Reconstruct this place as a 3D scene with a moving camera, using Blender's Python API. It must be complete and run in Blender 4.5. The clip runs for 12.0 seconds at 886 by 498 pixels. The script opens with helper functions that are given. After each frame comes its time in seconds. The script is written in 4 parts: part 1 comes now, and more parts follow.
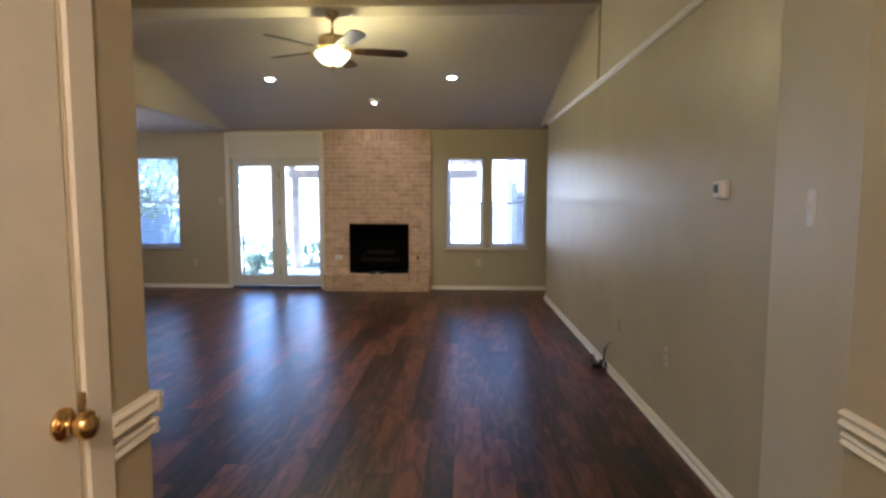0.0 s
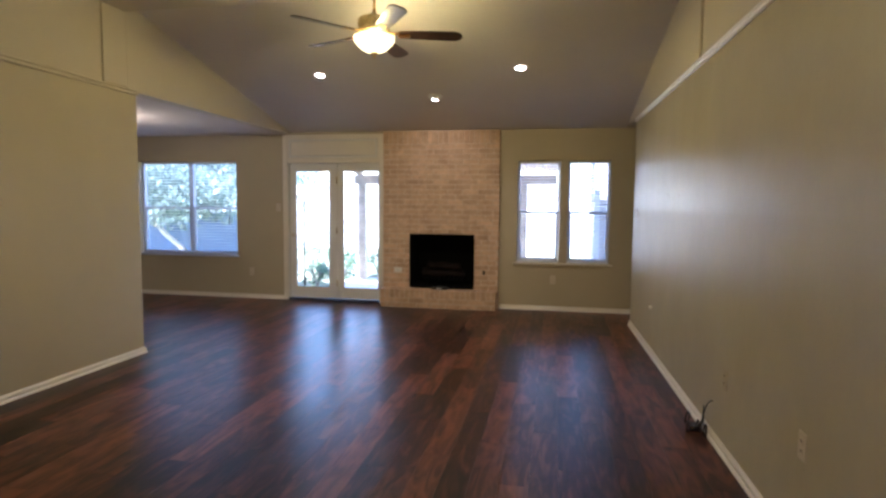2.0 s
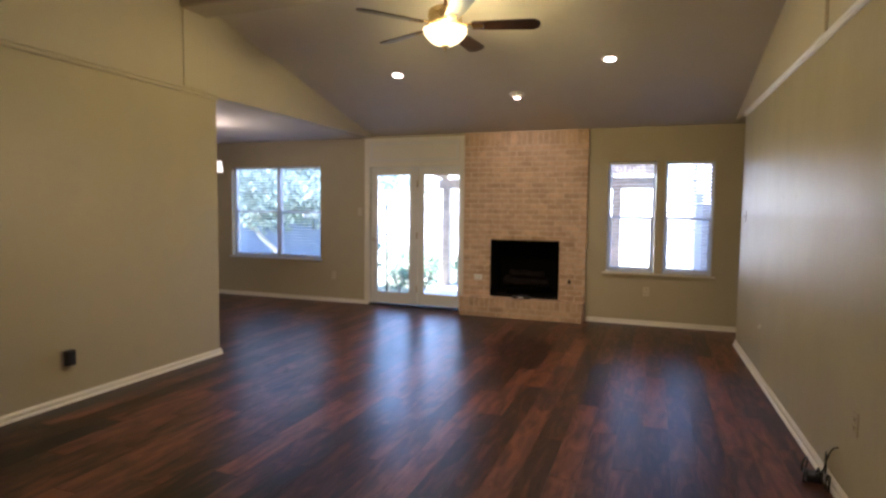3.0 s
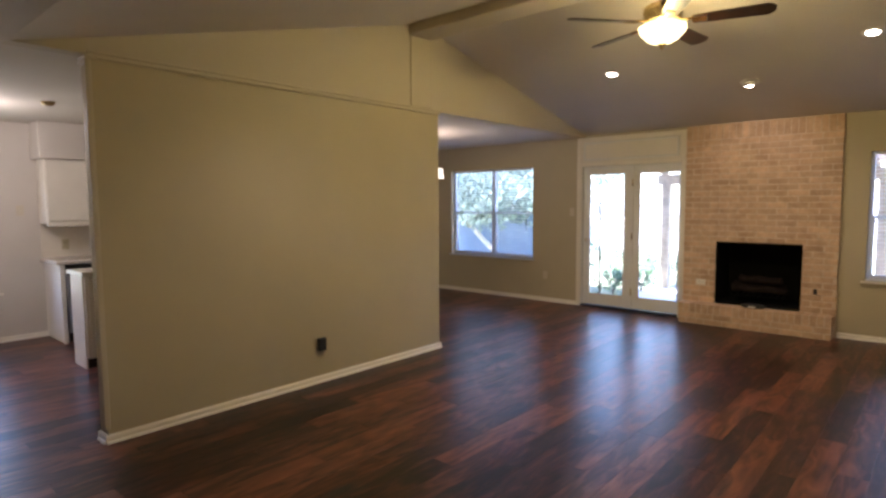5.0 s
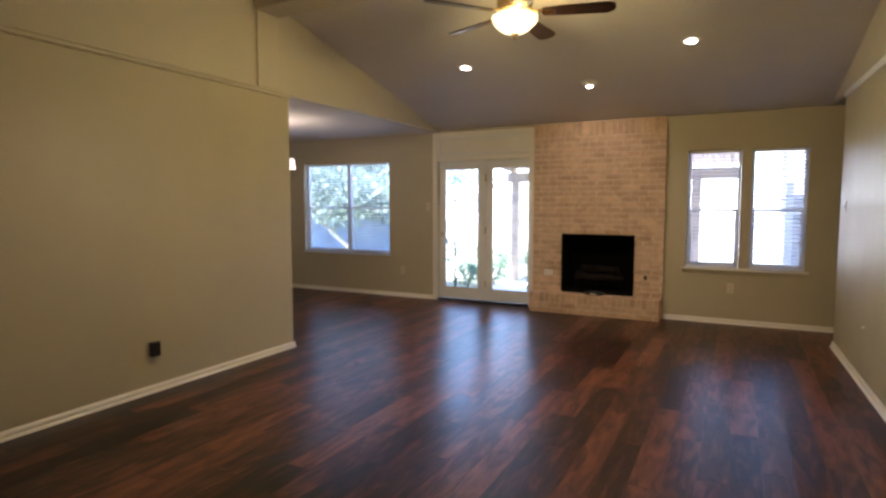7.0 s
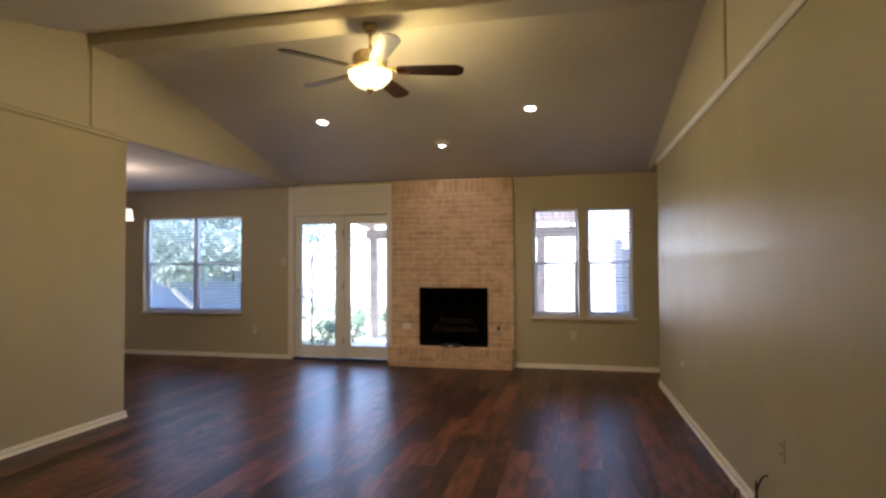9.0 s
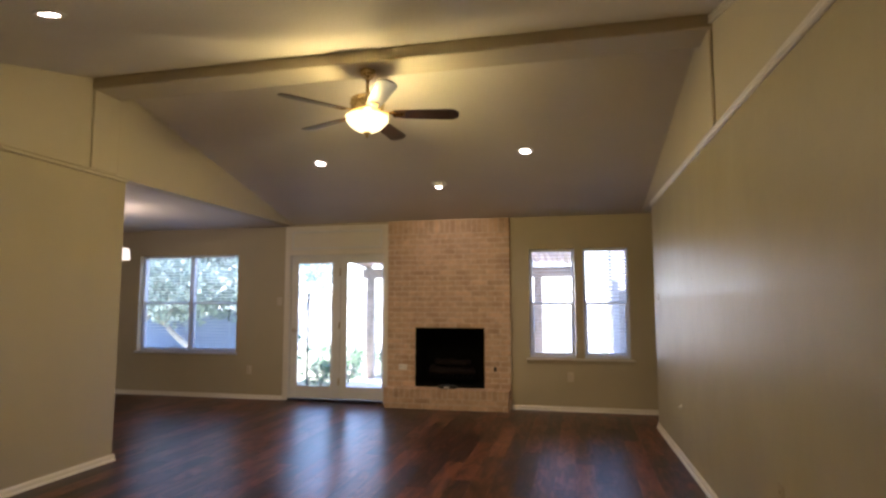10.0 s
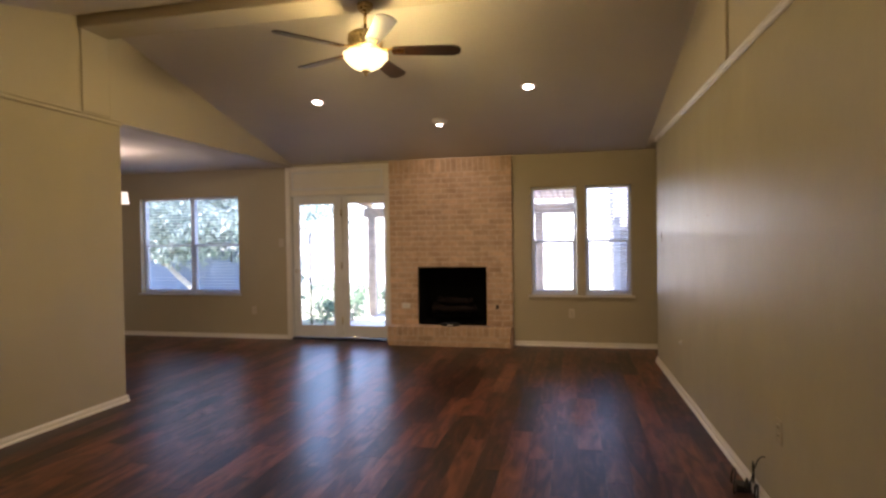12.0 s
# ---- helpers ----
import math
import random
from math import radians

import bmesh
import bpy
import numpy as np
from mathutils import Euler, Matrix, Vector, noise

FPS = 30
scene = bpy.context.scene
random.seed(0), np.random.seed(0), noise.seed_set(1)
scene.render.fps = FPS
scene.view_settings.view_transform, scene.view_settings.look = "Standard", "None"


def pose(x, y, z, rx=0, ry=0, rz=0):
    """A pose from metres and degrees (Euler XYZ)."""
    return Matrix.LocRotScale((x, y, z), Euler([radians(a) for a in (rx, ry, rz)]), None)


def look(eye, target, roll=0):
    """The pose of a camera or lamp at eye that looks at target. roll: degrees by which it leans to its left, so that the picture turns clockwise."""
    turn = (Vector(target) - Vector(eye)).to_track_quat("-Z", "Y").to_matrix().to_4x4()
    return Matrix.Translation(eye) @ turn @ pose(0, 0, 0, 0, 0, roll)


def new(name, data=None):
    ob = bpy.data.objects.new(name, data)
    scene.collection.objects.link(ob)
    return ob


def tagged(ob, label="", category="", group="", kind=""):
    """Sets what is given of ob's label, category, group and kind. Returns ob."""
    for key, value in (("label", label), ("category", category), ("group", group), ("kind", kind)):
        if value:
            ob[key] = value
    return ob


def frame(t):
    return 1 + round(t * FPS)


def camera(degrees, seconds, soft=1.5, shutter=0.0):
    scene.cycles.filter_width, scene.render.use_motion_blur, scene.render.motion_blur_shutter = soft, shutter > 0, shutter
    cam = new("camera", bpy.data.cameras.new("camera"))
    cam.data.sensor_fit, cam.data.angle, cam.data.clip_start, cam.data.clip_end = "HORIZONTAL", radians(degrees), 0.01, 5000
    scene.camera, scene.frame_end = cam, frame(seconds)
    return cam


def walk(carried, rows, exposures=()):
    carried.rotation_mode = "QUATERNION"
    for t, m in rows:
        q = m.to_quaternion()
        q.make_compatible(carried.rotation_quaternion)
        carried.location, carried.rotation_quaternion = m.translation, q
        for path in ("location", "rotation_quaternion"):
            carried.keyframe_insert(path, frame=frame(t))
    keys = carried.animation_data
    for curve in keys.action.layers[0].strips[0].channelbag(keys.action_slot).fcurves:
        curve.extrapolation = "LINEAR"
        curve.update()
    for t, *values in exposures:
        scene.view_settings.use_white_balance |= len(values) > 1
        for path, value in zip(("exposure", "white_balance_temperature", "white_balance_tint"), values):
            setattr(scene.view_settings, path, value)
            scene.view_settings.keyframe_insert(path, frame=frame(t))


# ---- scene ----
cam = camera(75.28, 12.0, 2.7)
EXPOSURE = 3.28
FAN_W, CAN_W, EYE_W, DINING_W, KITCHEN_W, HALL_W = 9.0, 3.6, 1.7, 2.5, 4.0, 9.0     # watts of the lamps
PATH = [
    (0, pose(1.879, -0.391, 1.410, 84.91, -0.09, 2.27)),
    (0.5, pose(1.978, -0.204, 1.425, 84.93, -0.29, 4.56)),
    (1, pose(2.024, 0.042, 1.437, 85.03, -0.26, 6.83)),
    (1.5, pose(2.011, 0.312, 1.438, 85.10, -0.23, 8.61)),
    (2, pose(2.069, 0.529, 1.428, 85.54, -0.51, 10.87)),
    (2.5, pose(2.101, 0.730, 1.412, 85.86, -0.79, 14.31)),
    (3, pose(2.156, 0.905, 1.405, 86.06, -0.67, 20.27)),
    (3.5, pose(2.248, 0.923, 1.408, 86.19, -0.15, 27.50)),
    (5.5, pose(2.223, 0.833, 1.534, 85.15, 0.36, 42.35)),
    (6, pose(2.234, 0.851, 1.494, 85.64, 0.51, 40.15)),
    (6.5, pose(2.198, 0.871, 1.447, 85.65, 0.31, 34.57)),
    (7, pose(2.111, 0.983, 1.400, 85.50, 0.01, 26.99)),
    (7.5, pose(2.056, 1.041, 1.366, 85.47, 0.04, 20.22)),
    (9.5, pose(2.146, 0.986, 1.307, 94.02, 0.06, 12.85)),
    (10, pose(2.152, 0.988, 1.328, 95.42, 0.04, 12.89)),
    (10.5, pose(2.157, 0.989, 1.343, 95.15, 0.17, 13.04)),
    (11, pose(2.135, 1.023, 1.357, 93.29, 0.34, 12.99)),
    (11.5, pose(2.116, 1.037, 1.369, 91.31, 0.55, 12.97)),
    (12, pose(2.114, 1.004, 1.378, 89.01, 0.82, 12.82)),
]
walk(cam, PATH, exposures=[(t, EXPOSURE + e, k, tint) for t, e, k, tint in ((0.0, 0.01, 4950, 20), (2.0, -0.04, 5250, 22), (3.5, 0.0, 5570, 24), (6.0, 0.09, 5750, 22), (7.5, -0.09, 5620, 23), (9.5, -0.24, 5750, 24), (11.0, -0.25, 5900, 27), (12.0, -0.27, 6050, 29))])

# ---- world, sun, large lights ----
world = bpy.data.worlds.new("sky")
scene.world = world
world.use_nodes = True
wn = world.node_tree.nodes
sky = wn.new("ShaderNodeTexSky")
sky.sky_type, sky.sun_disc = "NISHITA", False
SUN_AZ, SUN_EL = 188.0, 66.0          # from the south, behind the house
sky.sun_elevation, sky.sun_rotation = radians(SUN_EL), radians(SUN_AZ)
wn["Background"].inputs["Strength"].default_value = 0.15
world.node_tree.links.new(sky.outputs["Color"], wn["Background"].inputs["Color"])


def lamp(name, kind, m, energy, color, **more):
    data = bpy.data.lights.new(name, kind)
    data.energy, data.color = energy, color
    if "size" in more and kind != "AREA":
        data.shadow_soft_size = more["size"]
    if kind == "SPOT":
        data.spot_size, data.spot_blend = radians(more["cone"]), 0.7
    if kind == "SUN":
        data.angle = radians(0.5)
    ob = new(name, data)
    ob.matrix_world = m
    return ob


sun_from = Vector((math.sin(radians(SUN_AZ)) * math.cos(radians(SUN_EL)), math.cos(radians(SUN_AZ)) * math.cos(radians(SUN_EL)), math.sin(radians(SUN_EL))))
lamp("sun", "SUN", look(sun_from * 30, (0, 0, 0)), 4.0, (1.0, 0.96, 0.90))
WARM, SOFT_WARM, HALL_WARM = (1.0, 0.775, 0.275), (1.0, 0.80, 0.58), (1.0, 0.70, 0.38)

# ---- plan, metres ----
D = 8.40            # face of the garden wall
EAST = 3.00         # face of the long wall
PART = -1.71        # face of the partition
RIDGE_Y, RIDGE_Z = 4.99, 3.23
LOW = 2.42          # low ceilings
WEST = -5.56
SLOPE_N, SLOPE_S = 0.2317, 0.2467


def ceil_z(y):
    return RIDGE_Z - (SLOPE_N * (y - RIDGE_Y) if y > RIDGE_Y else SLOPE_S * (RIDGE_Y - y))


def wall_x(y):
    """The face of the long wall, which runs a degree askew."""
    return EAST + (7.64 - y) * 0.018


# ---- materials ----
def material(name, color, rough=0.6, metal=0.0, vary=0.0, scale=6.0, fine=0.0, fine_scale=120.0, bump=0.0, bump_scale=180.0, rough_vary=0.0,
             per=None, per_amount=0.0, stretch=None, color2=None, spec=0.5, transmission=0.0, emit=None, emit_strength=0.0, coat=0.0):
    m = bpy.data.materials.new(name)
    m.use_nodes = True
    nt = m.node_tree
    n, l = nt.nodes, nt.links
    b = n["Principled BSDF"]
    b.inputs["Base Color"].default_value = (*color, 1)
    b.inputs["Roughness"].default_value = rough
    b.inputs["Metallic"].default_value = metal
    b.inputs["Specular IOR Level"].default_value = spec
    b.inputs["Transmission Weight"].default_value = transmission
    b.inputs["Coat Weight"].default_value = coat
    b.inputs["Coat Roughness"].default_value = 0.2
    if emit:
        b.inputs["Emission Color"].default_value = (*emit, 1)
        b.inputs["Emission Strength"].default_value = emit_strength
    if not (vary or fine or bump or rough_vary or per):
        return m
    mp = n.new("ShaderNodeMapping")
    geo = n.new("ShaderNodeNewGeometry")
    l.new(geo.outputs["Position"], mp.inputs["Vector"])
    if stretch:
        mp.inputs["Scale"].default_value = stretch

    def tex(s, detail, rough_n=0.6):
        t = n.new("ShaderNodeTexNoise")
        t.inputs["Scale"].default_value, t.inputs["Detail"].default_value, t.inputs["Roughness"].default_value = s, detail, rough_n
        l.new(mp.outputs["Vector"], t.inputs["Vector"])
        return t

    big, small = tex(scale, 4), tex(fine_scale, 3)
    mix = n.new("ShaderNodeMix")
    mix.data_type = "RGBA"
    dark = color2 or tuple(c * (1 - vary) for c in color)
    lite = tuple(min(1, c * (1 + vary * 0.5)) for c in color)
    mix.inputs["A"].default_value, mix.inputs["B"].default_value = (*dark, 1), (*lite, 1)
    ramp = n.new("ShaderNodeMapRange")
    ramp.inputs["From Min"].default_value, ramp.inputs["From Max"].default_value = 0.3, 0.7
    l.new(big.outputs["Fac"], ramp.inputs["Value"])
    l.new(ramp.outputs["Result"], mix.inputs["Factor"])
    out = mix.outputs["Result"]
    hsv = n.new("ShaderNodeHueSaturation")
    l.new(out, hsv.inputs["Color"])
    val = n.new("ShaderNodeMath")
    val.operation = "MULTIPLY_ADD"
    l.new(small.outputs["Fac"], val.inputs[0])
    val.inputs[1].default_value, val.inputs[2].default_value = fine * 2, 1 - fine
    v_out = val.outputs[0]
    if per:
        if per == "object":
            src = n.new("ShaderNodeObjectInfo").outputs["Random"]
        else:
            src = geo.outputs["Random Per Island"]
        add = n.new("ShaderNodeMath")
        add.operation = "MULTIPLY_ADD"
        l.new(src, add.inputs[0])
        add.inputs[1].default_value = per_amount * 2
        mul = n.new("ShaderNodeMath")
        mul.operation = "SUBTRACT"
        l.new(v_out, mul.inputs[0])
        mul.inputs[1].default_value = per_amount
        l.new(mul.outputs[0], add.inputs[2])
        v_out = add.outputs[0]
    l.new(v_out, hsv.inputs["Value"])
    l.new(hsv.outputs["Color"], b.inputs["Base Color"])
    if rough_vary:
        rr = n.new("ShaderNodeMapRange")
        rr.inputs["From Min"].default_value, rr.inputs["From Max"].default_value = 0.2, 0.8
        rr.inputs["To Min"].default_value, rr.inputs["To Max"].default_value = max(0.02, rough - rough_vary), min(1, rough + rough_vary)
        l.new(tex(scale * 2.3, 1).outputs["Fac"], rr.inputs["Value"])
        l.new(rr.outputs["Result"], b.inputs["Roughness"])
    if bump:
        bp = n.new("ShaderNodeBump")
        bp.inputs["Strength"].default_value, bp.inputs["Distance"].default_value = bump, 0.004
        l.new(tex(bump_scale, 3).outputs["Fac"], bp.inputs["Height"])
        l.new(bp.outputs["Normal"], b.inputs["Normal"])
    return m


def wood_floor(name, per):
    """Dark mahogany-look planks: streaky grain along y, each plank with its own tone."""
    m = bpy.data.materials.new(name)
    m.use_nodes = True
    n, l = m.node_tree.nodes, m.node_tree.links
    b = n["Principled BSDF"]
    geo = n.new("ShaderNodeNewGeometry")
    src = n.new("ShaderNodeObjectInfo").outputs["Random"] if per == "object" else geo.outputs["Random Per Island"]
    off = n.new("ShaderNodeCombineXYZ")
    k = n.new("ShaderNodeMath")
    k.operation = "MULTIPLY"
    k.inputs[1].default_value = 37.0
    l.new(src, k.inputs[0])
    for i in range(3):
        l.new(k.outputs[0], off.inputs[i])
    add = n.new("ShaderNodeVectorMath")
    l.new(geo.outputs["Position"], add.inputs[0])
    l.new(off.outputs[0], add.inputs[1])

    def noise_at(sx, sy, detail, dist=0.0):
        mp = n.new("ShaderNodeMapping")
        mp.inputs["Scale"].default_value = (sx, sy, 1)
        l.new(add.outputs[0], mp.inputs["Vector"])
        t = n.new("ShaderNodeTexNoise")
        t.inputs["Scale"].default_value, t.inputs["Detail"].default_value, t.inputs["Distortion"].default_value = 1.0, detail, dist
        l.new(mp.outputs[0], t.inputs["Vector"])
        return t.outputs["Fac"]

    def math_node(op, a, c, d=None):
        q = n.new("ShaderNodeMath")
        q.operation = op
        for i, s in enumerate((a, c, d)):
            if s is None:
                continue
            if isinstance(s, (int, float)):
                q.inputs[i].default_value = s
            else:
                l.new(s, q.inputs[i])
        return q.outputs[0]

    grain = noise_at(30, 2.4, 4, 0.8)
    cloud = noise_at(14, 3.0, 3, 1.2)
    f = math_node("MULTIPLY_ADD", grain, 0.36, math_node("MULTIPLY_ADD", cloud, 1.10, math_node("MULTIPLY_ADD", src, 0.40, -0.44)))
    ramp = n.new("ShaderNodeValToRGB")
    e = ramp.color_ramp.elements
    e[0].position, e[0].color = 0.24, (0.006, 0.0032, 0.003, 1)
    e[1].position, e[1].color = 0.95, (0.24, 0.088, 0.046, 1)
    for pos, c in ((0.45, (0.048, 0.016, 0.0105, 1)), (0.68, (0.145, 0.049, 0.027, 1))):
        x = e.new(pos)
        x.color = c
    l.new(f, ramp.inputs["Fac"])
    l.new(ramp.outputs["Color"], b.inputs["Base Color"])
    b.inputs["Specular IOR Level"].default_value = 0.34
    rough = math_node("MULTIPLY_ADD", noise_at(3.1, 2.3, 2), 0.10, 0.27)
    l.new(rough, b.inputs["Roughness"])
    bp = n.new("ShaderNodeBump")
    bp.inputs["Strength"].default_value, bp.inputs["Distance"].default_value = 0.04, 0.002
    l.new(grain, bp.inputs["Height"])
    # hand-scraped ripple across the boards
    wave = n.new("ShaderNodeBump")
    wave.inputs["Strength"].default_value, wave.inputs["Distance"].default_value = 0.11, 0.004
    l.new(noise_at(6, 13, 1, 0.3), wave.inputs["Height"])
    l.new(wave.outputs["Normal"], bp.inputs["Normal"])
    l.new(bp.outputs["Normal"], b.inputs["Normal"])
    return m


def satin_wall(name):
    """Satin wall paint, rolled on in two coats: the upper one glossier, with a level seam at 1.39 m, and patchy from the roller."""
    m = material(name, (0.462, 0.413, 0.275), rough=0.4, spec=0.6, vary=0.09, scale=1.8, fine=0.03)
    n, l = m.node_tree.nodes, m.node_tree.links
    b = n["Principled BSDF"]
    geo = n.new("ShaderNodeNewGeometry")
    xyz = n.new("ShaderNodeSeparateXYZ")
    l.new(geo.outputs["Position"], xyz.inputs[0])

    def noise(sx, sy, sz, detail):
        mp, tx = n.new("ShaderNodeMapping"), n.new("ShaderNodeTexNoise")
        mp.inputs["Scale"].default_value = (sx, sy, sz)
        l.new(geo.outputs["Position"], mp.inputs["Vector"])
        tx.inputs["Scale"].default_value, tx.inputs["Detail"].default_value = 1.0, detail
        l.new(mp.outputs[0], tx.inputs["Vector"])
        return tx.outputs["Fac"]

    def math2(op, a, c, d=0.0):
        q = n.new("ShaderNodeMath")
        q.operation = op
        for i, s in enumerate((a, c, d)):
            if isinstance(s, (int, float)):
                q.inputs[i].default_value = s
            else:
                l.new(s, q.inputs[i])
        return q.outputs[0]

    wavy = math2("MULTIPLY_ADD", noise(1, 2.5, 1, 2), 0.03, xyz.outputs["Z"])
    seam = n.new("ShaderNodeMapRange")
    seam.inputs["From Min"].default_value, seam.inputs["From Max"].default_value = 1.39, 1.42
    seam.inputs["To Min"].default_value, seam.inputs["To Max"].default_value = 0.44, 0.355
    l.new(wavy, seam.inputs["Value"])
    patch = math2("MULTIPLY_ADD", noise(1, 2.6, 1.3, 2), 0.16, -0.075)
    l.new(math2("ADD", seam.outputs["Result"], patch), b.inputs["Roughness"])
    peel, roll = n.new("ShaderNodeBump"), n.new("ShaderNodeBump")
    peel.inputs["Strength"].default_value, peel.inputs["Distance"].default_value = 0.25, 0.003
    l.new(noise(45, 45, 45, 2), peel.inputs["Height"])
    roll.inputs["Strength"].default_value, roll.inputs["Distance"].default_value = 0.35, 0.006
    l.new(noise(7, 9, 5, 3), roll.inputs["Height"])
    l.new(roll.outputs["Normal"], peel.inputs["Normal"])
    l.new(peel.outputs["Normal"], b.inputs["Normal"])
    return m


M_WALL = material("tan_wall_paint", (0.465, 0.407, 0.276), rough=0.55, vary=0.05, scale=1.3, fine=0.02, bump=0.12, bump_scale=150)
M_KITCHEN = material("pale_kitchen_paint", (0.60, 0.56, 0.51), rough=0.55, vary=0.05, scale=1.3, fine=0.02, bump=0.12, bump_scale=150)
# splay wall: base colour paler and yellower than the tan walls beside it
M_SPLAY = material("pale_splay_wall", (0.62, 0.545, 0.37), rough=0.5, vary=0.05, scale=1.3, fine=0.02, bump=0.12, bump_scale=150)
M_GLOSS_WALL = satin_wall("tan_satin_paint")
M_CEIL = material("textured_ceiling_paint", (0.62, 0.575, 0.515), rough=0.85, vary=0.05, scale=1.0, fine=0.05, fine_scale=55, bump=0.9, bump_scale=48)
M_GABLE = material("cream_gable_paint", (0.52, 0.465, 0.355), rough=0.6, vary=0.04, scale=1.2, fine=0.02, bump=0.15, bump_scale=120)
M_TRIM = material("white_trim_enamel", (0.76, 0.72, 0.63), rough=0.38, vary=0.05, scale=5, fine=0.02, bump=0.06, bump_scale=60)
M_SHOE = material("white_shoe_enamel", (0.80, 0.77, 0.70), rough=0.3, vary=0.04, scale=6)
M_DOORWHITE = material("white_door_enamel", (0.72, 0.72, 0.70), rough=0.4, vary=0.04, scale=4, fine=0.02, bump=0.05, bump_scale=60)
M_VINYL = material("white_window_vinyl", (0.68, 0.72, 0.80), rough=0.45, vary=0.05, scale=5, fine=0.02)
M_BLIND = material("white_blind_slat", (0.72, 0.74, 0.78), rough=0.5, vary=0.04, scale=9)
M_BRICK = material("whitewashed_brick", (0.55, 0.395, 0.262), rough=0.85, vary=0.3, scale=7, fine=0.2, fine_scale=48, bump=0.7, bump_scale=90, per="object", per_amount=0.13, color2=(0.44, 0.295, 0.185))
M_MORTAR = material("pale_mortar", (0.63, 0.50, 0.37), rough=0.95, vary=0.18, scale=14, fine=0.1, bump=0.6, bump_scale=130)
# firebox lining and logs: near-black colours that keep the opening dark
M_FIREBOX = material("black_firebox_steel", (0.003, 0.003, 0.003), rough=0.85, spec=0.15, vary=0.4, scale=8, fine=0.1, bump=0.2, bump_scale=60)
M_LOG = material("dark_ceramic_log", (0.016, 0.011, 0.009), rough=0.95, spec=0.15, vary=0.5, scale=18, fine=0.2, bump=0.8, bump_scale=50)
M_BLACK = material("black_plastic", (0.012, 0.012, 0.013), rough=0.42, vary=0.15, scale=30)
M_CREAM = material("cream_plastic", (0.60, 0.54, 0.43), rough=0.42, vary=0.04, scale=20)
M_WHITE = material("white_plastic", (0.74, 0.73, 0.68), rough=0.4, vary=0.03, scale=20)
M_BRASS = material("polished_brass", (0.70, 0.48, 0.17), rough=0.16, metal=1.0, vary=0.1, scale=30, rough_vary=0.06)
M_ANTIQUE = material("antique_brass", (0.52, 0.40, 0.21), rough=0.28, metal=1.0, vary=0.12, scale=30, rough_vary=0.08)
M_NICKEL = material("satin_nickel", (0.66, 0.62, 0.55), rough=0.42, metal=1.0, vary=0.06, scale=30)
M_BLADE = material("dark_walnut_blade", (0.030, 0.012, 0.007), rough=0.33, vary=0.45, scale=5, stretch=(3, 3, 3), fine=0.15, fine_scale=40)
M_GLOBE = material("frosted_lamp_glass", (0.95, 0.88, 0.72), rough=0.5, emit=(1.0, 0.82, 0.34), emit_strength=0.30)
M_CANGLOW = material("lit_can_lens", (0.9, 0.9, 0.88), rough=0.5, emit=(1.0, 0.86, 0.70), emit_strength=4.0)
M_SHADE = material("lit_linen_shade", (0.85, 0.80, 0.72), rough=0.8, emit=(1.0, 0.84, 0.62), emit_strength=0.16)
M_GLASS = material("clear_glass", (1, 1, 1), rough=0.0, transmission=1.0)
M_GLASS.node_tree.nodes["Principled BSDF"].inputs["IOR"].default_value = 1.02
M_STEEL = material("brushed_steel", (0.45, 0.46, 0.48), rough=0.35, metal=1.0, vary=0.08, scale=12)
M_CAB = material("white_cabinet_paint", (0.74, 0.70, 0.62), rough=0.42, vary=0.04, scale=4)
M_STONE = material("speckled_stone_counter", (0.52, 0.47, 0.40), rough=0.25, vary=0.25, scale=60, fine=0.15, fine_scale=240)
M_BACKSPLASH = material("cream_backsplash", (0.70, 0.65, 0.57), rough=0.3, vary=0.05, scale=8)
M_CONCRETE = material("pale_patio_concrete", (0.68, 0.67, 0.64), rough=0.9, vary=0.14, scale=2.5, fine=0.08, bump=0.4, bump_scale=60)
M_GRASS = material("lawn_grass", (0.27, 0.29, 0.19), rough=0.95, vary=0.5, scale=1.5, fine=0.3, fine_scale=70, bump=1.0, bump_scale=90)
# fence colour raised to near white, standing in for stronger sunlight on it
M_FENCE = material("fence_with_sun_glare", (0.74, 0.73, 0.70), rough=0.85, vary=0.2, scale=4, fine=0.1, per="object", per_amount=0.10, stretch=(4, 4, 0.6))
# bluish tree shade over the garden wall, held in its base colour
M_BLUEWALL = material("blue_grey_shaded_wall", (0.23, 0.295, 0.42), rough=0.8, vary=0.12, scale=2, fine=0.04)
M_TIMBER = material("weathered_timber", (0.55, 0.47, 0.38), rough=0.85, vary=0.3, scale=7, fine=0.12, bump=0.3, bump_scale=60)
M_PANEL = material("corrugated_patio_roof", (0.42, 0.37, 0.34), rough=0.6, vary=0.2, scale=6)
# bark base colour lightened so that trunks read as sunlit
M_BARK = material("bark_with_sun_tint", (0.58, 0.54, 0.48), rough=0.95, vary=0.35, scale=14, fine=0.2, bump=0.9, bump_scale=30)
# leaf greens lightened, the trees' also blued, to carry outdoor glare and haze
M_LEAF = material("haze_paled_leaf", (0.20, 0.26, 0.235), rough=0.36, per="island", per_amount=0.45, vary=0.2, scale=3)
M_SHRUB = material("glare_lit_shrub_leaf", (0.19, 0.31, 0.15), rough=0.4, per="island", per_amount=0.4, vary=0.2, scale=3)
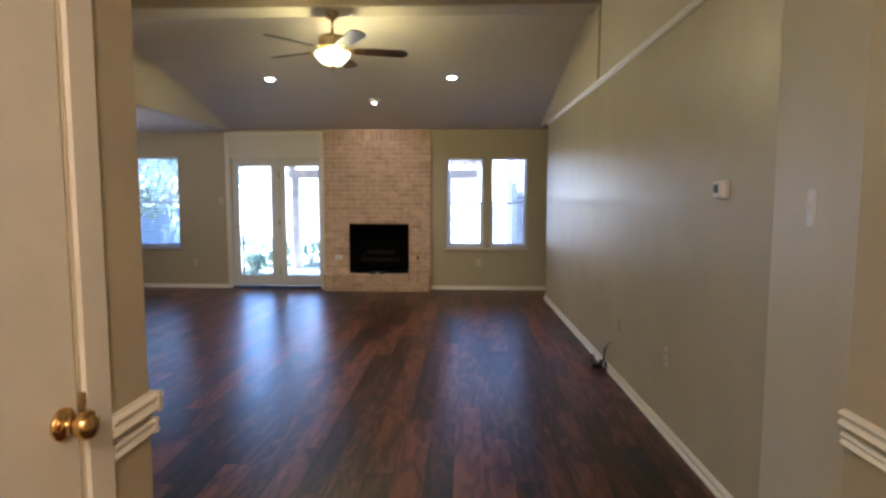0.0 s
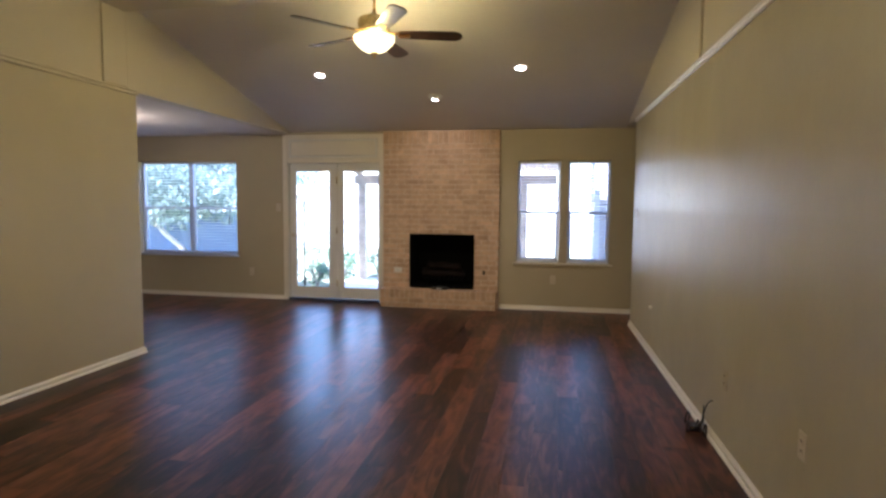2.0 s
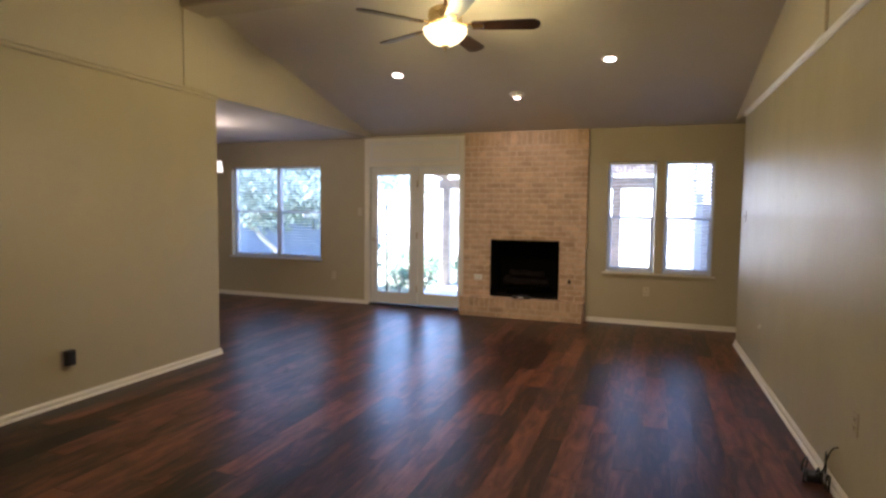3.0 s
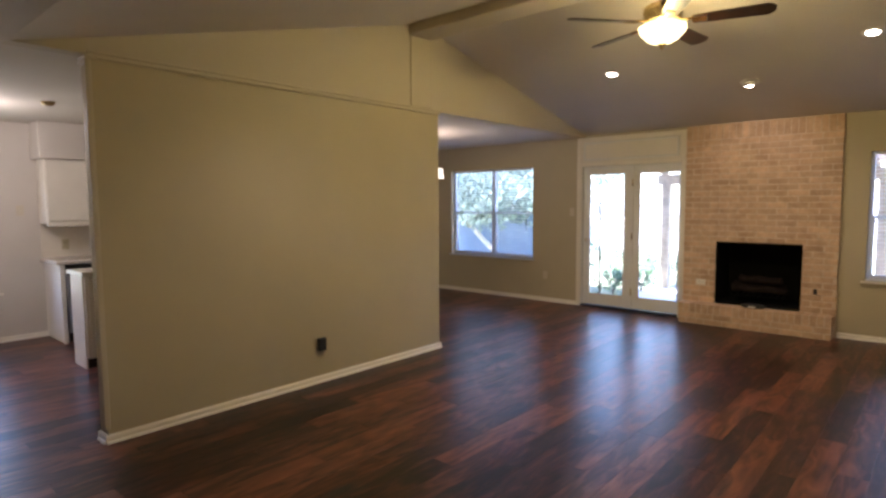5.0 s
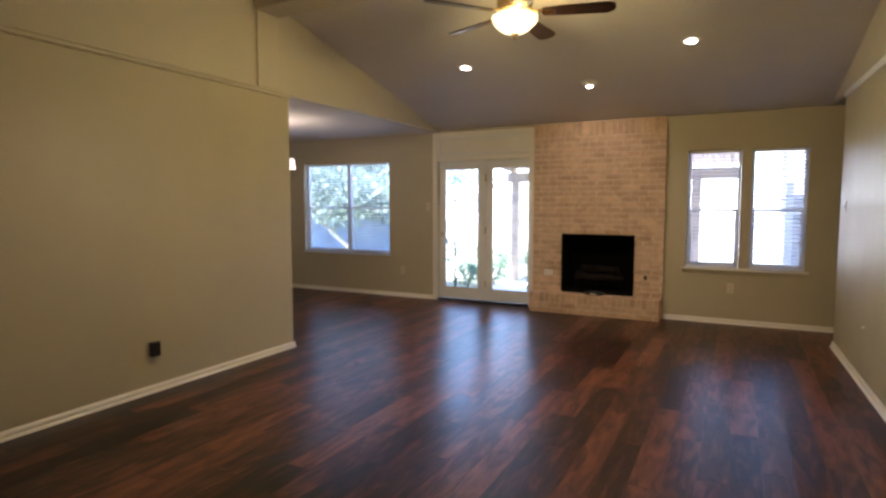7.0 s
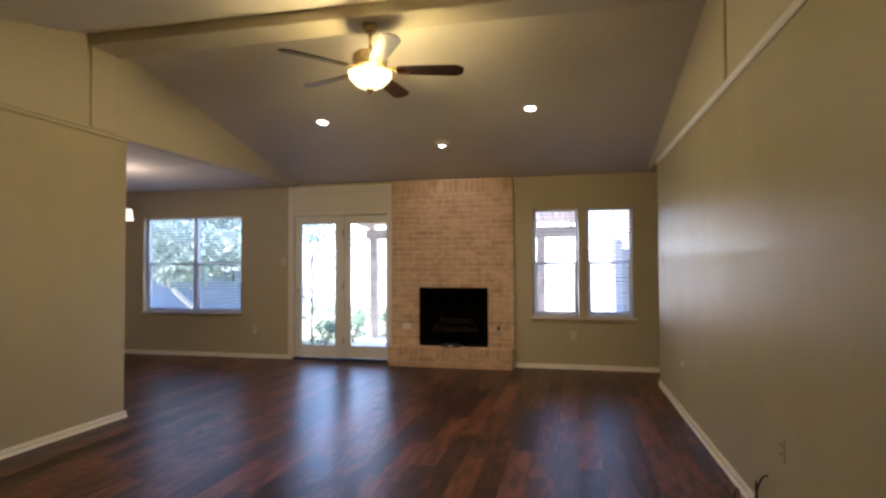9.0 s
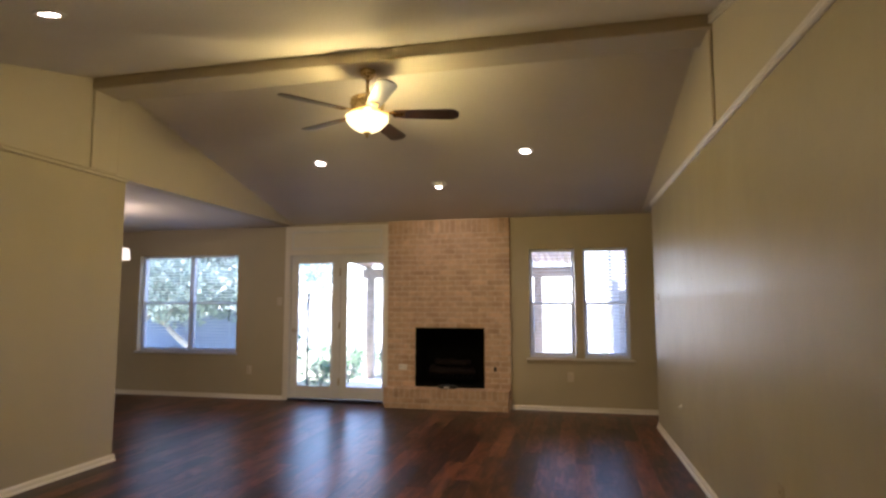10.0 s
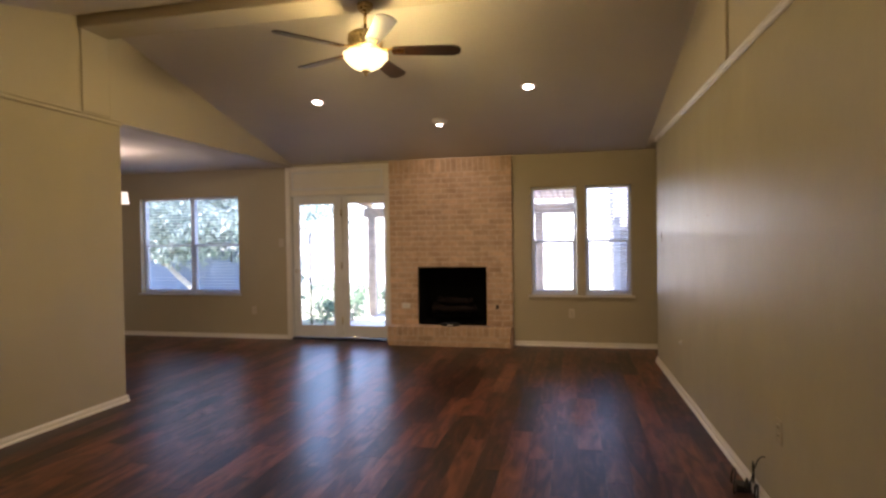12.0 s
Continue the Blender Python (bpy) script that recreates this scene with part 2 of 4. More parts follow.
for leafy in (M_LEAF, M_SHRUB):
    ln, ll = leafy.node_tree.nodes, leafy.node_tree.links
    tr, mx = ln.new("ShaderNodeBsdfTranslucent"), ln.new("ShaderNodeMixShader")
    tr.inputs["Color"].default_value = (0.31, 0.41, 0.35, 1)
    mx.inputs["Fac"].default_value = 0.4
    ll.new(ln["Principled BSDF"].outputs["BSDF"], mx.inputs[1])
    ll.new(tr.outputs["BSDF"], mx.inputs[2])
    ll.new(mx.outputs["Shader"], ln["Material Output"].inputs["Surface"])
M_SIDING = material("grey_wing_siding", (0.46, 0.46, 0.50), rough=0.8, vary=0.12, scale=4, fine=0.05)
M_SOFFIT = material("roof_underlay", (0.30, 0.27, 0.24), rough=0.9, vary=0.2, scale=3)
M_FLOOR = wood_floor("mahogany_plank", "object")
M_FLOOR_REST = wood_floor("mahogany_plank_far", "island")
M_JOINT = material("dark_floor_joint", (0.012, 0.006, 0.005), rough=0.6, vary=0.2, scale=10)


# ---- mesh helpers ----
def mesh_of(name, bm, mat):
    me = bpy.data.meshes.new(name)
    bmesh.ops.recalc_face_normals(bm, faces=bm.faces)
    bm.to_mesh(me)
    bm.free()
    for x in mat if isinstance(mat, (list, tuple)) else [mat]:
        me.materials.append(x)
    return me


def add_box(bm, x0, x1, y0, y1, z0, z1, bevel=0.0, m=None, segments=1):
    vs = [bm.verts.new(Vector((x, y, z)) if m is None else m @ Vector((x, y, z))) for x in (x0, x1) for y in (y0, y1) for z in (z0, z1)]
    fs = [bm.faces.new([vs[i] for i in q]) for q in ((0, 1, 3, 2), (4, 6, 7, 5), (0, 4, 5, 1), (2, 3, 7, 6), (0, 2, 6, 4), (1, 5, 7, 3))]
    if bevel:
        edges = list({e for f in fs for e in f.edges})
        bmesh.ops.bevel(bm, geom=edges, offset=bevel, segments=segments, affect="EDGES", profile=0.5)


def boxes(name, spans, mat, parent=None, bevel=0.0, label="", segments=1):
    bm = bmesh.new()
    for s in spans:
        add_box(bm, *s, bevel=bevel, segments=segments)
    return put(name, mesh_of(name, bm, mat), parent, label)


def put(name, me, parent=None, label=""):
    ob = new(name, me)
    if parent is not None:
        ob.parent = parent
        ob.matrix_parent_inverse = parent.matrix_basis.inverted()
    if label:
        ob["label"] = label
    return ob


def part(name, bm, mat, parent, label=""):
    return put(name, mesh_of(name, bm, mat), parent, label)


def thing(name, x, y, z, label, category, group="", kind=""):
    ob = new(name)
    ob.matrix_basis = pose(x, y, z)
    ob.empty_display_size = 0.1
    return tagged(ob, label, category, group, kind)


def prism(name, profile, axis, a0, a1, mat, parent=None, label="", bevel=0.0):
    """A profile of points, drawn out along an axis: 'x' takes (y, z), 'y' takes (x, z), 'z' takes (x, y)."""
    bm = bmesh.new()

    def at(p, a):
        return {"x": (a, p[0], p[1]), "y": (p[0], a, p[1]), "z": (p[0], p[1], a)}[axis]

    lo, hi = [bm.verts.new(at(p, a0)) for p in profile], [bm.verts.new(at(p, a1)) for p in profile]
    bm.faces.new(lo)
    bm.faces.new(hi[::-1])
    for i in range(len(profile)):
        j = (i + 1) % len(profile)
        bm.faces.new((lo[i], lo[j], hi[j], hi[i]))
    bmesh.ops.recalc_face_normals(bm, faces=bm.faces)
    if bevel:
        bmesh.ops.bevel(bm, geom=list(bm.edges), offset=bevel, segments=1, affect="EDGES")
    return put(name, mesh_of(name, bm, mat), parent, label)


def lathe(bm, profile, m=None, seg=24, smooth=True):
    """Turns (radius, z) points about z."""
    m = m or Matrix()
    rings = []
    for r, z in profile:
        if r < 1e-5:
            rings.append([bm.verts.new(m @ Vector((0, 0, z)))])
        else:
            rings.append([bm.verts.new(m @ Vector((r * math.cos(2 * math.pi * i / seg), r * math.sin(2 * math.pi * i / seg), z))) for i in range(seg)])
    for a, b in zip(rings, rings[1:]):
        for i in range(seg):
            j = (i + 1) % seg
            q = [a[i % len(a)], a[j % len(a)], b[j % len(b)], b[i % len(b)]]
            q = list(dict.fromkeys(q))
            if len(q) >= 3:
                f = bm.faces.new(q)
                f.smooth = smooth


def tube(bm, pts, r0, r1=None, seg=8):
    """A tapering tube through points."""
    r1 = r0 if r1 is None else r1
    pts = [Vector(p) for p in pts]
    rings = []
    for i, p in enumerate(pts):
        d = (pts[min(i + 1, len(pts) - 1)] - pts[max(i - 1, 0)]).normalized()
        u = d.cross(Vector((0.31, 0.21, 0.93))).normalized()
        v = d.cross(u)
        r = r0 + (r1 - r0) * i / max(1, len(pts) - 1)
        rings.append([bm.verts.new(p + r * (math.cos(2 * math.pi * k / seg) * u + math.sin(2 * math.pi * k / seg) * v)) for k in range(seg)])
    for a, b in zip(rings, rings[1:]):
        for k in range(seg):
            f = bm.faces.new((a[k], a[(k + 1) % seg], b[(k + 1) % seg], b[k]))
            f.smooth = True
    bm.faces.new(rings[0][::-1])
    bm.faces.new(rings[-1])


def structure(ob, label, category):
    return tagged(ob, label, category, "", "structure")


# ---- large structure ----
# garden wall, with window and door openings
WL = (-4.22, -2.58, 0.63, 2.04)
DOOR = (-1.77, -0.33, 2.03)
WR = ((1.585, 2.15), (2.255, 2.805))
WRZ = (0.65, 2.02)
Y1 = D + 0.16
wall_north = boxes("wall_north", [
    (WEST, WL[0], D, Y1, 0, 2.6), (WL[0], WL[1], D, Y1, 0, WL[2]), (WL[0], WL[1], D, Y1, WL[3], 2.6),
    (WL[1], DOOR[0], D, Y1, 0, 2.6), (DOOR[0], DOOR[1], D, Y1, DOOR[2], 2.6), (DOOR[1], 0.083, D, Y1, 0, 2.6), (0.083, 1.022, D, Y1, 0, 0.25), (0.083, 1.022, D, Y1, 1.02, 2.6), (1.022, WR[0][0], D, Y1, 0, 2.6),
    (WR[0][0], WR[1][1], D, Y1, 0, WRZ[0]), (WR[0][0], WR[1][1], D, Y1, WRZ[1], 2.6), (WR[0][1], WR[1][0], D, Y1, WRZ[0], WRZ[1]),
    (WR[1][1], 4.42, D, Y1, 0, 2.6)], M_WALL)
structure(wall_north, "tan painted wall with windows and a glazed door", "wall")
wall_east = prism("wall_east", [(EAST, 7.64), (wall_x(1.95), 1.95), (wall_x(1.95) + 0.12, 1.95), (EAST + 0.12, 7.64)], "z", 0, 2.44, M_GLOSS_WALL, bevel=0.004)
structure(wall_east, "long tan satin-painted wall with window glare", "wall")
gable = [(1.70, 2.44), (D, 2.44), (D, ceil_z(D) + 0.02), (RIDGE_Y, RIDGE_Z + 0.02), (1.70, ceil_z(1.70) + 0.02)]
east_gable = prism("wall_east_gable", gable, "x", EAST + 0.004, EAST + 0.12, M_GABLE)
for v in east_gable.data.vertices:
    v.co.x += wall_x(v.co.y) - EAST
structure(east_gable, "cream gable wall above the picture rail", "wall")
gable_w = [(1.70, LOW), (D, LOW), (D, ceil_z(D) + 0.02), (RIDGE_Y, RIDGE_Z + 0.02), (1.70, ceil_z(1.70) + 0.02)]
structure(prism("wall_west_gable", gable_w, "x", PART - 0.12, PART - 0.004, M_GABLE), "cream gable header above the partition and dining opening", "wall")
structure(boxes("wall_partition", [(PART - 0.12, PART, 2.09, 5.26, 0, LOW)], M_WALL, bevel=0.006), "free-standing tan partition wall beside the kitchen", "wall")
HW = 1.17           # face of the hall wall with the door
structure(boxes("wall_hall_west", [(HW - 0.12, HW, -2.1, -0.19, 0, 2.44), (HW - 0.12, HW, 0.61, 0.84, 0, 2.44), (HW - 0.12, HW, -0.19, 0.61, 2.06, 2.44)], M_WALL, bevel=0.003), "tan hall wall with a chair rail and door", "wall")
structure(boxes("wall_hall_east", [(2.87, 2.99, -2.1, 1.10, 0, 2.44)], M_WALL), "tan hall wall with a chair rail", "wall")
structure(prism("wall_splay", [(2.87, 1.10), (wall_x(1.95), 1.95), (wall_x(1.95) + 0.12, 1.95), (2.99, 1.10)], "z", 0, 2.44, M_SPLAY), "short angled wall, paler than its neighbours, with a light switch", "wall")
structure(boxes("wall_hall_south", [(0.93, 3.1, -2.22, -2.1, 0, 2.44)], M_WALL), "plain tan wall at the end of the hall", "wall")
structure(boxes("wall_south", [(WEST, HW - 0.12, 0.72, 0.84, 0, 2.44), (-1.42, -1.27, 0.84, 1.40, 0, 2.44)], M_WALL), "tan wall beside the kitchen passage", "wall")
KW = (1.42, 2.30, 0.55, 1.92)
structure(boxes("wall_west", [(WEST - 0.14, WEST, 0.72, KW[0], 0, 2.5), (WEST - 0.14, WEST, KW[0], KW[1], 0, KW[2]), (WEST - 0.14, WEST, KW[0], KW[1], KW[3], 2.5), (WEST - 0.14, WEST, KW[1], Y1, 0, 2.5)], M_KITCHEN), "tan kitchen wall with a window", "wall")
structure(boxes("wall_kitchen_north", [(WEST, PART - 0.12, 3.45, 3.57, 0, LOW)], M_WALL), "wall between kitchen and dining room", "wall")
structure(boxes("wall_side_hall", [(4.30, 4.42, 6.4, D, 0, 2.44), (EAST + 0.12, 4.42, 6.28, 6.4, 0, 2.44)], M_WALL), "tan walls of the side passage", "wall")

# ceilings
T = 0.10
structure(prism("ceiling_north_slope", [(RIDGE_Y, RIDGE_Z), (D, ceil_z(D)), (D, ceil_z(D) + T), (RIDGE_Y, RIDGE_Z + T)], "x", PART - 0.004, EAST + 0.14, M_CEIL), "textured sloping ceiling with recessed lights", "ceiling")
structure(prism("ceiling_south_slope", [(RIDGE_Y, RIDGE_Z), (1.70, ceil_z(1.70)), (1.70, ceil_z(1.70) + T), (RIDGE_Y, RIDGE_Z + T)], "x", PART - 0.004, EAST + 0.14, M_CEIL), "textured sloping ceiling over the entry side", "ceiling")
Z17 = LOW - 0.002
structure(boxes("ceiling_hall", [(PART - 0.12, EAST + 0.25, 0.72, 1.70, Z17 + 0.002, Z17 + T), (0.93, 3.1, -2.22, 0.72, Z17 + 0.002, Z17 + T)], M_CEIL), "flat hall ceiling", "ceiling")
structure(boxes("ceiling_low", [(WEST - 0.14, PART - 0.12, 0.72, D, LOW, LOW + T)], M_CEIL), "low textured ceiling of dining room and kitchen", "ceiling")
structure(boxes("ceiling_side_hall", [(EAST + 0.12, 4.42, 6.28, D, 2.44, 2.54)], M_CEIL), "low ceiling of the side passage", "ceiling")
# plain slab out of view, added to shut out the sun and shade the patio edge
structure(boxes("roof", [(WEST - 0.5, 4.9, -2.7, D + 0.75, 3.36, 3.48)], M_SOFFIT), "unseen flat roof deck with eaves, added to block the sun", "roof")
structure(boxes("wall_outer", [(4.42, 4.54, -2.22, Y1, 0, 3.36), (WEST - 0.26, WEST - 0.14, 0.6, KW[0], 0, 3.36), (WEST - 0.26, WEST - 0.14, KW[1], Y1, 0, 3.36), (WEST, 4.42, D + 0.02, Y1, 2.6, 3.36), (WEST - 0.14, 0.93, 0.6, 0.72, 0, 3.36), (0.93, 1.05, -2.22, 0.72, 0, 3.36), (3.1, 4.42, -2.22, -2.1, 0, 3.36), (-0.1, 0.05, Y1, 9.1, 0, 3.36), (1.04, 1.19, Y1, 9.1, 0, 3.36), (-0.1, 1.19, 9.1, 9.2, 0, 3.36)], M_SIDING), "plain outer walls of the house", "wall")

# ridge beam with its end posts
structure(boxes("ridge_beam", [(PART, EAST + 0.06, 4.84, 5.14, 3.10, 3.21)], M_GABLE, bevel=0.008), "painted ridge beam across the vaulted ceiling", "beam")
for nm, x0, x1, z0 in (("beam_post_trim", PART - 0.004, PART + 0.014, LOW + 0.022), ("beam_post_trim", wall_x(4.99) - 0.014, wall_x(4.99) + 0.008, 2.452)):
    structure(boxes(nm, [(x0, x1, 4.86, 5.14, z0, 3.105)], M_GABLE, bevel=0.006), "flat painted post under the ridge beam", "trim")


# the gable faces beyond the posts stand proud of those on the entry side
far_tri = [(5.14, LOW), (D - 0.003, LOW), (D - 0.003, ceil_z(D)), (5.14, ceil_z(5.14))]
structure(prism("gable_facing", far_tri, "x", PART - 0.004, PART + 0.010, M_GABLE), "cream gable facing between post and garden wall", "wall")
far_tri_e = [(5.14, 2.452), (D - 0.003, 2.452), (D - 0.003, ceil_z(D)), (5.14, ceil_z(5.14))]
facing_e = prism("gable_facing", far_tri_e, "x", EAST - 0.010, EAST + 0.004, M_GABLE)
for v in facing_e.data.vertices:
    v.co.x += wall_x(v.co.y) - EAST
structure(facing_e, "cream gable facing above the picture rail", "wall")


# trims: baseboards, rails
def molding(name, x0, y0, x1, y1, z0, height, depth, mat, label, category="trim", side=1, steps=((0, 1.0), (0.72, 1.0), (0.86, 0.62), (1.0, 0.35))):
    """A profiled strip along a wall from (x0, y0) to (x1, y1); it stands out to the left of that line times side."""
    d = Vector((x1 - x0, y1 - y0, 0))
    n = Vector((-d.y, d.x, 0)).normalized() * side
    bm = bmesh.new()
    prof = [(0.0, 0.0)] + [(w * depth, f * height) for f, w in steps] + [(0.0, height)]
    rows = []
    for base in (Vector((x0, y0, z0)), Vector((x1, y1, z0))):
        rows.append([bm.verts.new(base + n * p[0] + Vector((0, 0, p[1]))) for p in prof])
    k = len(prof)
    for i in range(k):
        j = (i + 1) % k
        bm.faces.new((rows[0][i], rows[0][j], rows[1][j], rows[1][i]))
    bm.faces.new(rows[0][::-1])
    bm.faces.new(rows[1])
    if name == "baseboard" and mat is not M_SHOE:
        molding("shoe_molding", x0 + n.x * depth, y0 + n.y * depth, x1 + n.x * depth, y1 + n.y * depth, z0, 0.017, 0.013, M_SHOE, "white quarter-round shoe moulding along the floor", "trim", side, ((0, 1.0), (0.5, 0.86), (0.85, 0.5), (1.0, 0.1)))
    return structure(put(name, mesh_of(name, bm, mat)), label, category)


BB = "white painted baseboard along the wall"
for run, deep, sd in (((wall_x(1.96), 1.96, 3.0, 7.652), 0.014, 1), ((3.0, 7.652, 3.12, 7.652), 0.012, 1), ((PART, 5.272, PART, 2.078), 0.014, 1),
                      ((PART - 0.12, 5.26, PART, 5.26), 0.012, 1), ((PART - 0.12, 2.09, PART, 2.09), 0.012, -1), ((PART - 0.12, 2.078, PART - 0.12, 5.272), 0.014, 1)):
    molding("baseboard", *run, 0.002, 0.056, deep, M_TRIM, BB, "baseboard", sd)
for a, b in ((WEST, -1.83), (1.36, 4.3)):
    molding("baseboard", a, D, b, D, 0.002, 0.056, 0.014, M_TRIM, BB, "baseboard", -1)
molding("baseboard", WEST, 0.84, WEST, 2.745, 0.002, 0.056, 0.014, M_TRIM, BB, "baseboard", -1)
molding("baseboard", -1.27, 0.84, HW - 0.12, 0.84, 0.002, 0.056, 0.014, M_TRIM, BB, "baseboard", 1)
molding("baseboard", HW, -2.1, HW, -0.28, 0.002, 0.056, 0.014, M_TRIM, BB, "baseboard", -1)
molding("baseboard", HW, 0.69, HW, 0.84, 0.002, 0.056, 0.014, M_TRIM, BB, "baseboard", -1)
molding("baseboard", 2.87, -2.1, 2.87, 1.10, 0.002, 0.056, 0.014, M_TRIM, BB, "baseboard", 1)
molding("baseboard", 2.87, 1.10, wall_x(1.95), 1.95, 0.002, 0.056, 0.014, M_TRIM, BB, "baseboard", 1)
RAILPROF = ((0, 0.5), (0.2, 1.0), (0.45, 0.55), (0.6, 0.55), (0.8, 1.0), (1.0, 0.6))
RL = "slim white picture rail where the walls change colour"
molding("picture_rail", wall_x(1.95), 1.95, 3.0, 7.64, 2.40, 0.05, 0.022, M_TRIM, RL, "trim", 1, RAILPROF)
molding("picture_rail", PART, 5.26, PART, 2.09, LOW - 0.03, 0.05, 0.022, M_GABLE, RL, "trim", 1, RAILPROF)
molding("picture_rail", PART - 0.12, 2.09, PART + 0.02, 2.09, LOW - 0.06, 0.05, 0.02, M_GABLE, RL, "trim", -1, RAILPROF)
structure(boxes("corner_trim", [(PART - 0.02, PART + 0.008, 2.076, 2.110, 0.09, LOW - 0.03)], M_GABLE, bevel=0.004), "slim painted trim on the end of the partition", "trim")
CR = "two-step cream chair rail along the hall wall"
for z0, h, dp in ((0.90, 0.035, 0.014), (0.95, 0.045, 0.022)):
    molding("chair_rail", HW, 0.69, HW, 0.84, z0 - 0.02, h, dp, M_TRIM, CR, "trim", -1, RAILPROF)
    molding("chair_rail", HW, -2.1, HW, -0.28, z0 - 0.02, h, dp, M_TRIM, CR, "trim", -1, RAILPROF)
    molding("chair_rail", HW - 0.12, 0.84, HW + dp, 0.84, z0 - 0.02, h, dp, M_TRIM, CR, "trim", 1, RAILPROF)
    molding("chair_rail", 2.87, -2.1, 2.87, 1.10, z0 - 0.13, h, dp, M_TRIM, CR, "trim", 1, RAILPROF)
# raking cornice where the entry-side ceiling meets the long wall
bm = bmesh.new()
for k in (0.0, 0.032):
    m_r = Matrix.Translation((wall_x(4.84) - 0.010, 4.84, ceil_z(4.84) - 0.022 - k)) @ Matrix.Rotation(0.018, 4, "Z") @ Matrix.Rotation(math.atan(SLOPE_S), 4, "X")
    add_box(bm, -0.012, 0.014, -3.17, 0.0, -0.011, 0.011, 0.004, m_r)
structure(put("raking_cornice", mesh_of("raking_cornice", bm, M_TRIM)), "white raking cornice under the sloping ceiling", "trim")


# ---- windows ----
def blind(parent_label, x0, x1, y, z0, z1, tilt, name="window_blind"):
    b = thing(name, (x0 + x1) / 2, y, z1, parent_label, "blind", "horizontal blinds at the windows")
    boxes("head_rail", [(x0, x1, y - 0.022, y + 0.022, z1 - 0.032, z1)], M_BLIND, b, 0.004)
    bm = bmesh.new()
    w = x1 - x0 - 0.01
    add_box(bm, -w / 2, w / 2, -0.023, 0.023, -0.0013, 0.0013)
    me = mesh_of("slat", bm, M_BLIND)
    z = z1 - 0.055
    while z > z0 + 0.03:
        s = put("slat", me)
        s.parent = b
        s.matrix_parent_inverse = b.matrix_basis.inverted()
        s.matrix_basis = pose((x0 + x1) / 2, y, z, tilt, 0, 0)
        z -= 0.043
    boxes("bottom_rail", [(x0 + 0.005, x1 - 0.005, y - 0.02, y + 0.02, z0 + 0.004, z0 + 0.022)], M_BLIND, b, 0.003)
    for cx in (x0 + 0.08, x1 - 0.08):
        bm = bmesh.new()
        tube(bm, [(cx, y - 0.002, z1 - 0.03), (cx, y - 0.002, z0 + 0.02)], 0.0012, seg=4)
        part("cord", bm, M_BLIND, b)
    return b


def sash_window(name, x0, x1, z0, z1, y, label, rail):
    """A vinyl single-hung window unit in its opening: frame, two panes and a meeting rail."""
    w = structure(thing(name, (x0 + x1) / 2, y, z0, "", ""), label, "window")
    f = 0.032
    boxes("window_frame", [(x0, x0 + f, y, y + 0.07, z0, z1), (x1 - f, x1, y, y + 0.07, z0, z1), (x0 + f, x1 - f, y, y + 0.07, z0, z0 + f), (x0 + f, x1 - f, y, y + 0.07, z1 - f, z1)], M_VINYL, w, 0.003)
    boxes("meeting_rail", [(x0 + f, x1 - f, y + 0.012, y + 0.06, rail - 0.016, rail + 0.018)], M_VINYL, w, 0.003)
    boxes("lower_sash", [(x0 + f, x0 + f + 0.018, y + 0.015, y + 0.045, z0 + f, rail - 0.016), (x1 - f - 0.018, x1 - f, y + 0.015, y + 0.045, z0 + f, rail - 0.016), (x0 + f + 0.018, x1 - f - 0.018, y + 0.015, y + 0.045, z0 + f, z0 + f + 0.022)], M_VINYL, w, 0.002)
    for a, b in ((z0 + f, rail), (rail, z1 - f)):
        g = boxes("pane", [(x0 + f, x1 - f, y + 0.040, y + 0.044, a, b)], M_GLASS, w)
        g.visible_shadow = False
    return w


mid = -3.38
sash_window("window_1", WL[0] + 0.002, mid, WL[2] + 0.002, WL[3] - 0.002, D + 0.075, "white vinyl double window with raised horizontal blinds", 1.335)
sash_window("window_2", mid, WL[1] - 0.002, WL[2] + 0.002, WL[3] - 0.002, D + 0.075, "white vinyl double window with raised horizontal blinds", 1.335)
for i, (a, b) in enumerate(WR):
    sash_window("window_%d" % (3 + i), a + 0.002, b - 0.002, WRZ[0] + 0.002, WRZ[1] - 0.002, D + 0.075, "white vinyl window with open horizontal blinds", 1.325)
structure(boxes("window_sill_1", [(WL[0] - 0.03, WL[1] + 0.03, D - 0.03, D + 0.075, WL[2] - 0.022, WL[2] + 0.002)], M_VINYL, bevel=0.005), "slim white window sill", "sill")
structure(boxes("window_sill_2", [(WR[0][0] - 0.04, WR[1][1] + 0.04, D - 0.035, D + 0.004, WRZ[0] - 0.026, WRZ[0] - 0.006)], M_TRIM, bevel=0.005), "slim white window sill", "sill")
structure(boxes("window_apron", [(WR[0][0] - 0.03, WR[1][1] + 0.03, D - 0.014, D + 0.004, WRZ[0] - 0.062, WRZ[0] - 0.026)], M_WALL, bevel=0.004), "tan painted apron under the window sill", "trim")
for a, b in WR:
    structure(boxes("window_stool", [(a, b, D + 0.002, D + 0.075, WRZ[0] - 0.002, WRZ[0] + 0.012)], M_VINYL, bevel=0.003), "white ledge inside the window opening", "sill")
for a, b, tilt in ((WL[0] + 0.05, mid - 0.03, -7), (mid + 0.03, WL[1] - 0.05, -7)):
    blind("white horizontal blind with thin open slats", a, b, D + 0.045, WL[2] + 0.015, WL[3] - 0.005, tilt)
blind("white horizontal blind with thin open slats", WR[0][0] + 0.02, WR[0][1] - 0.02, D + 0.045, WRZ[0] + 0.015, WRZ[1] - 0.005, -6)
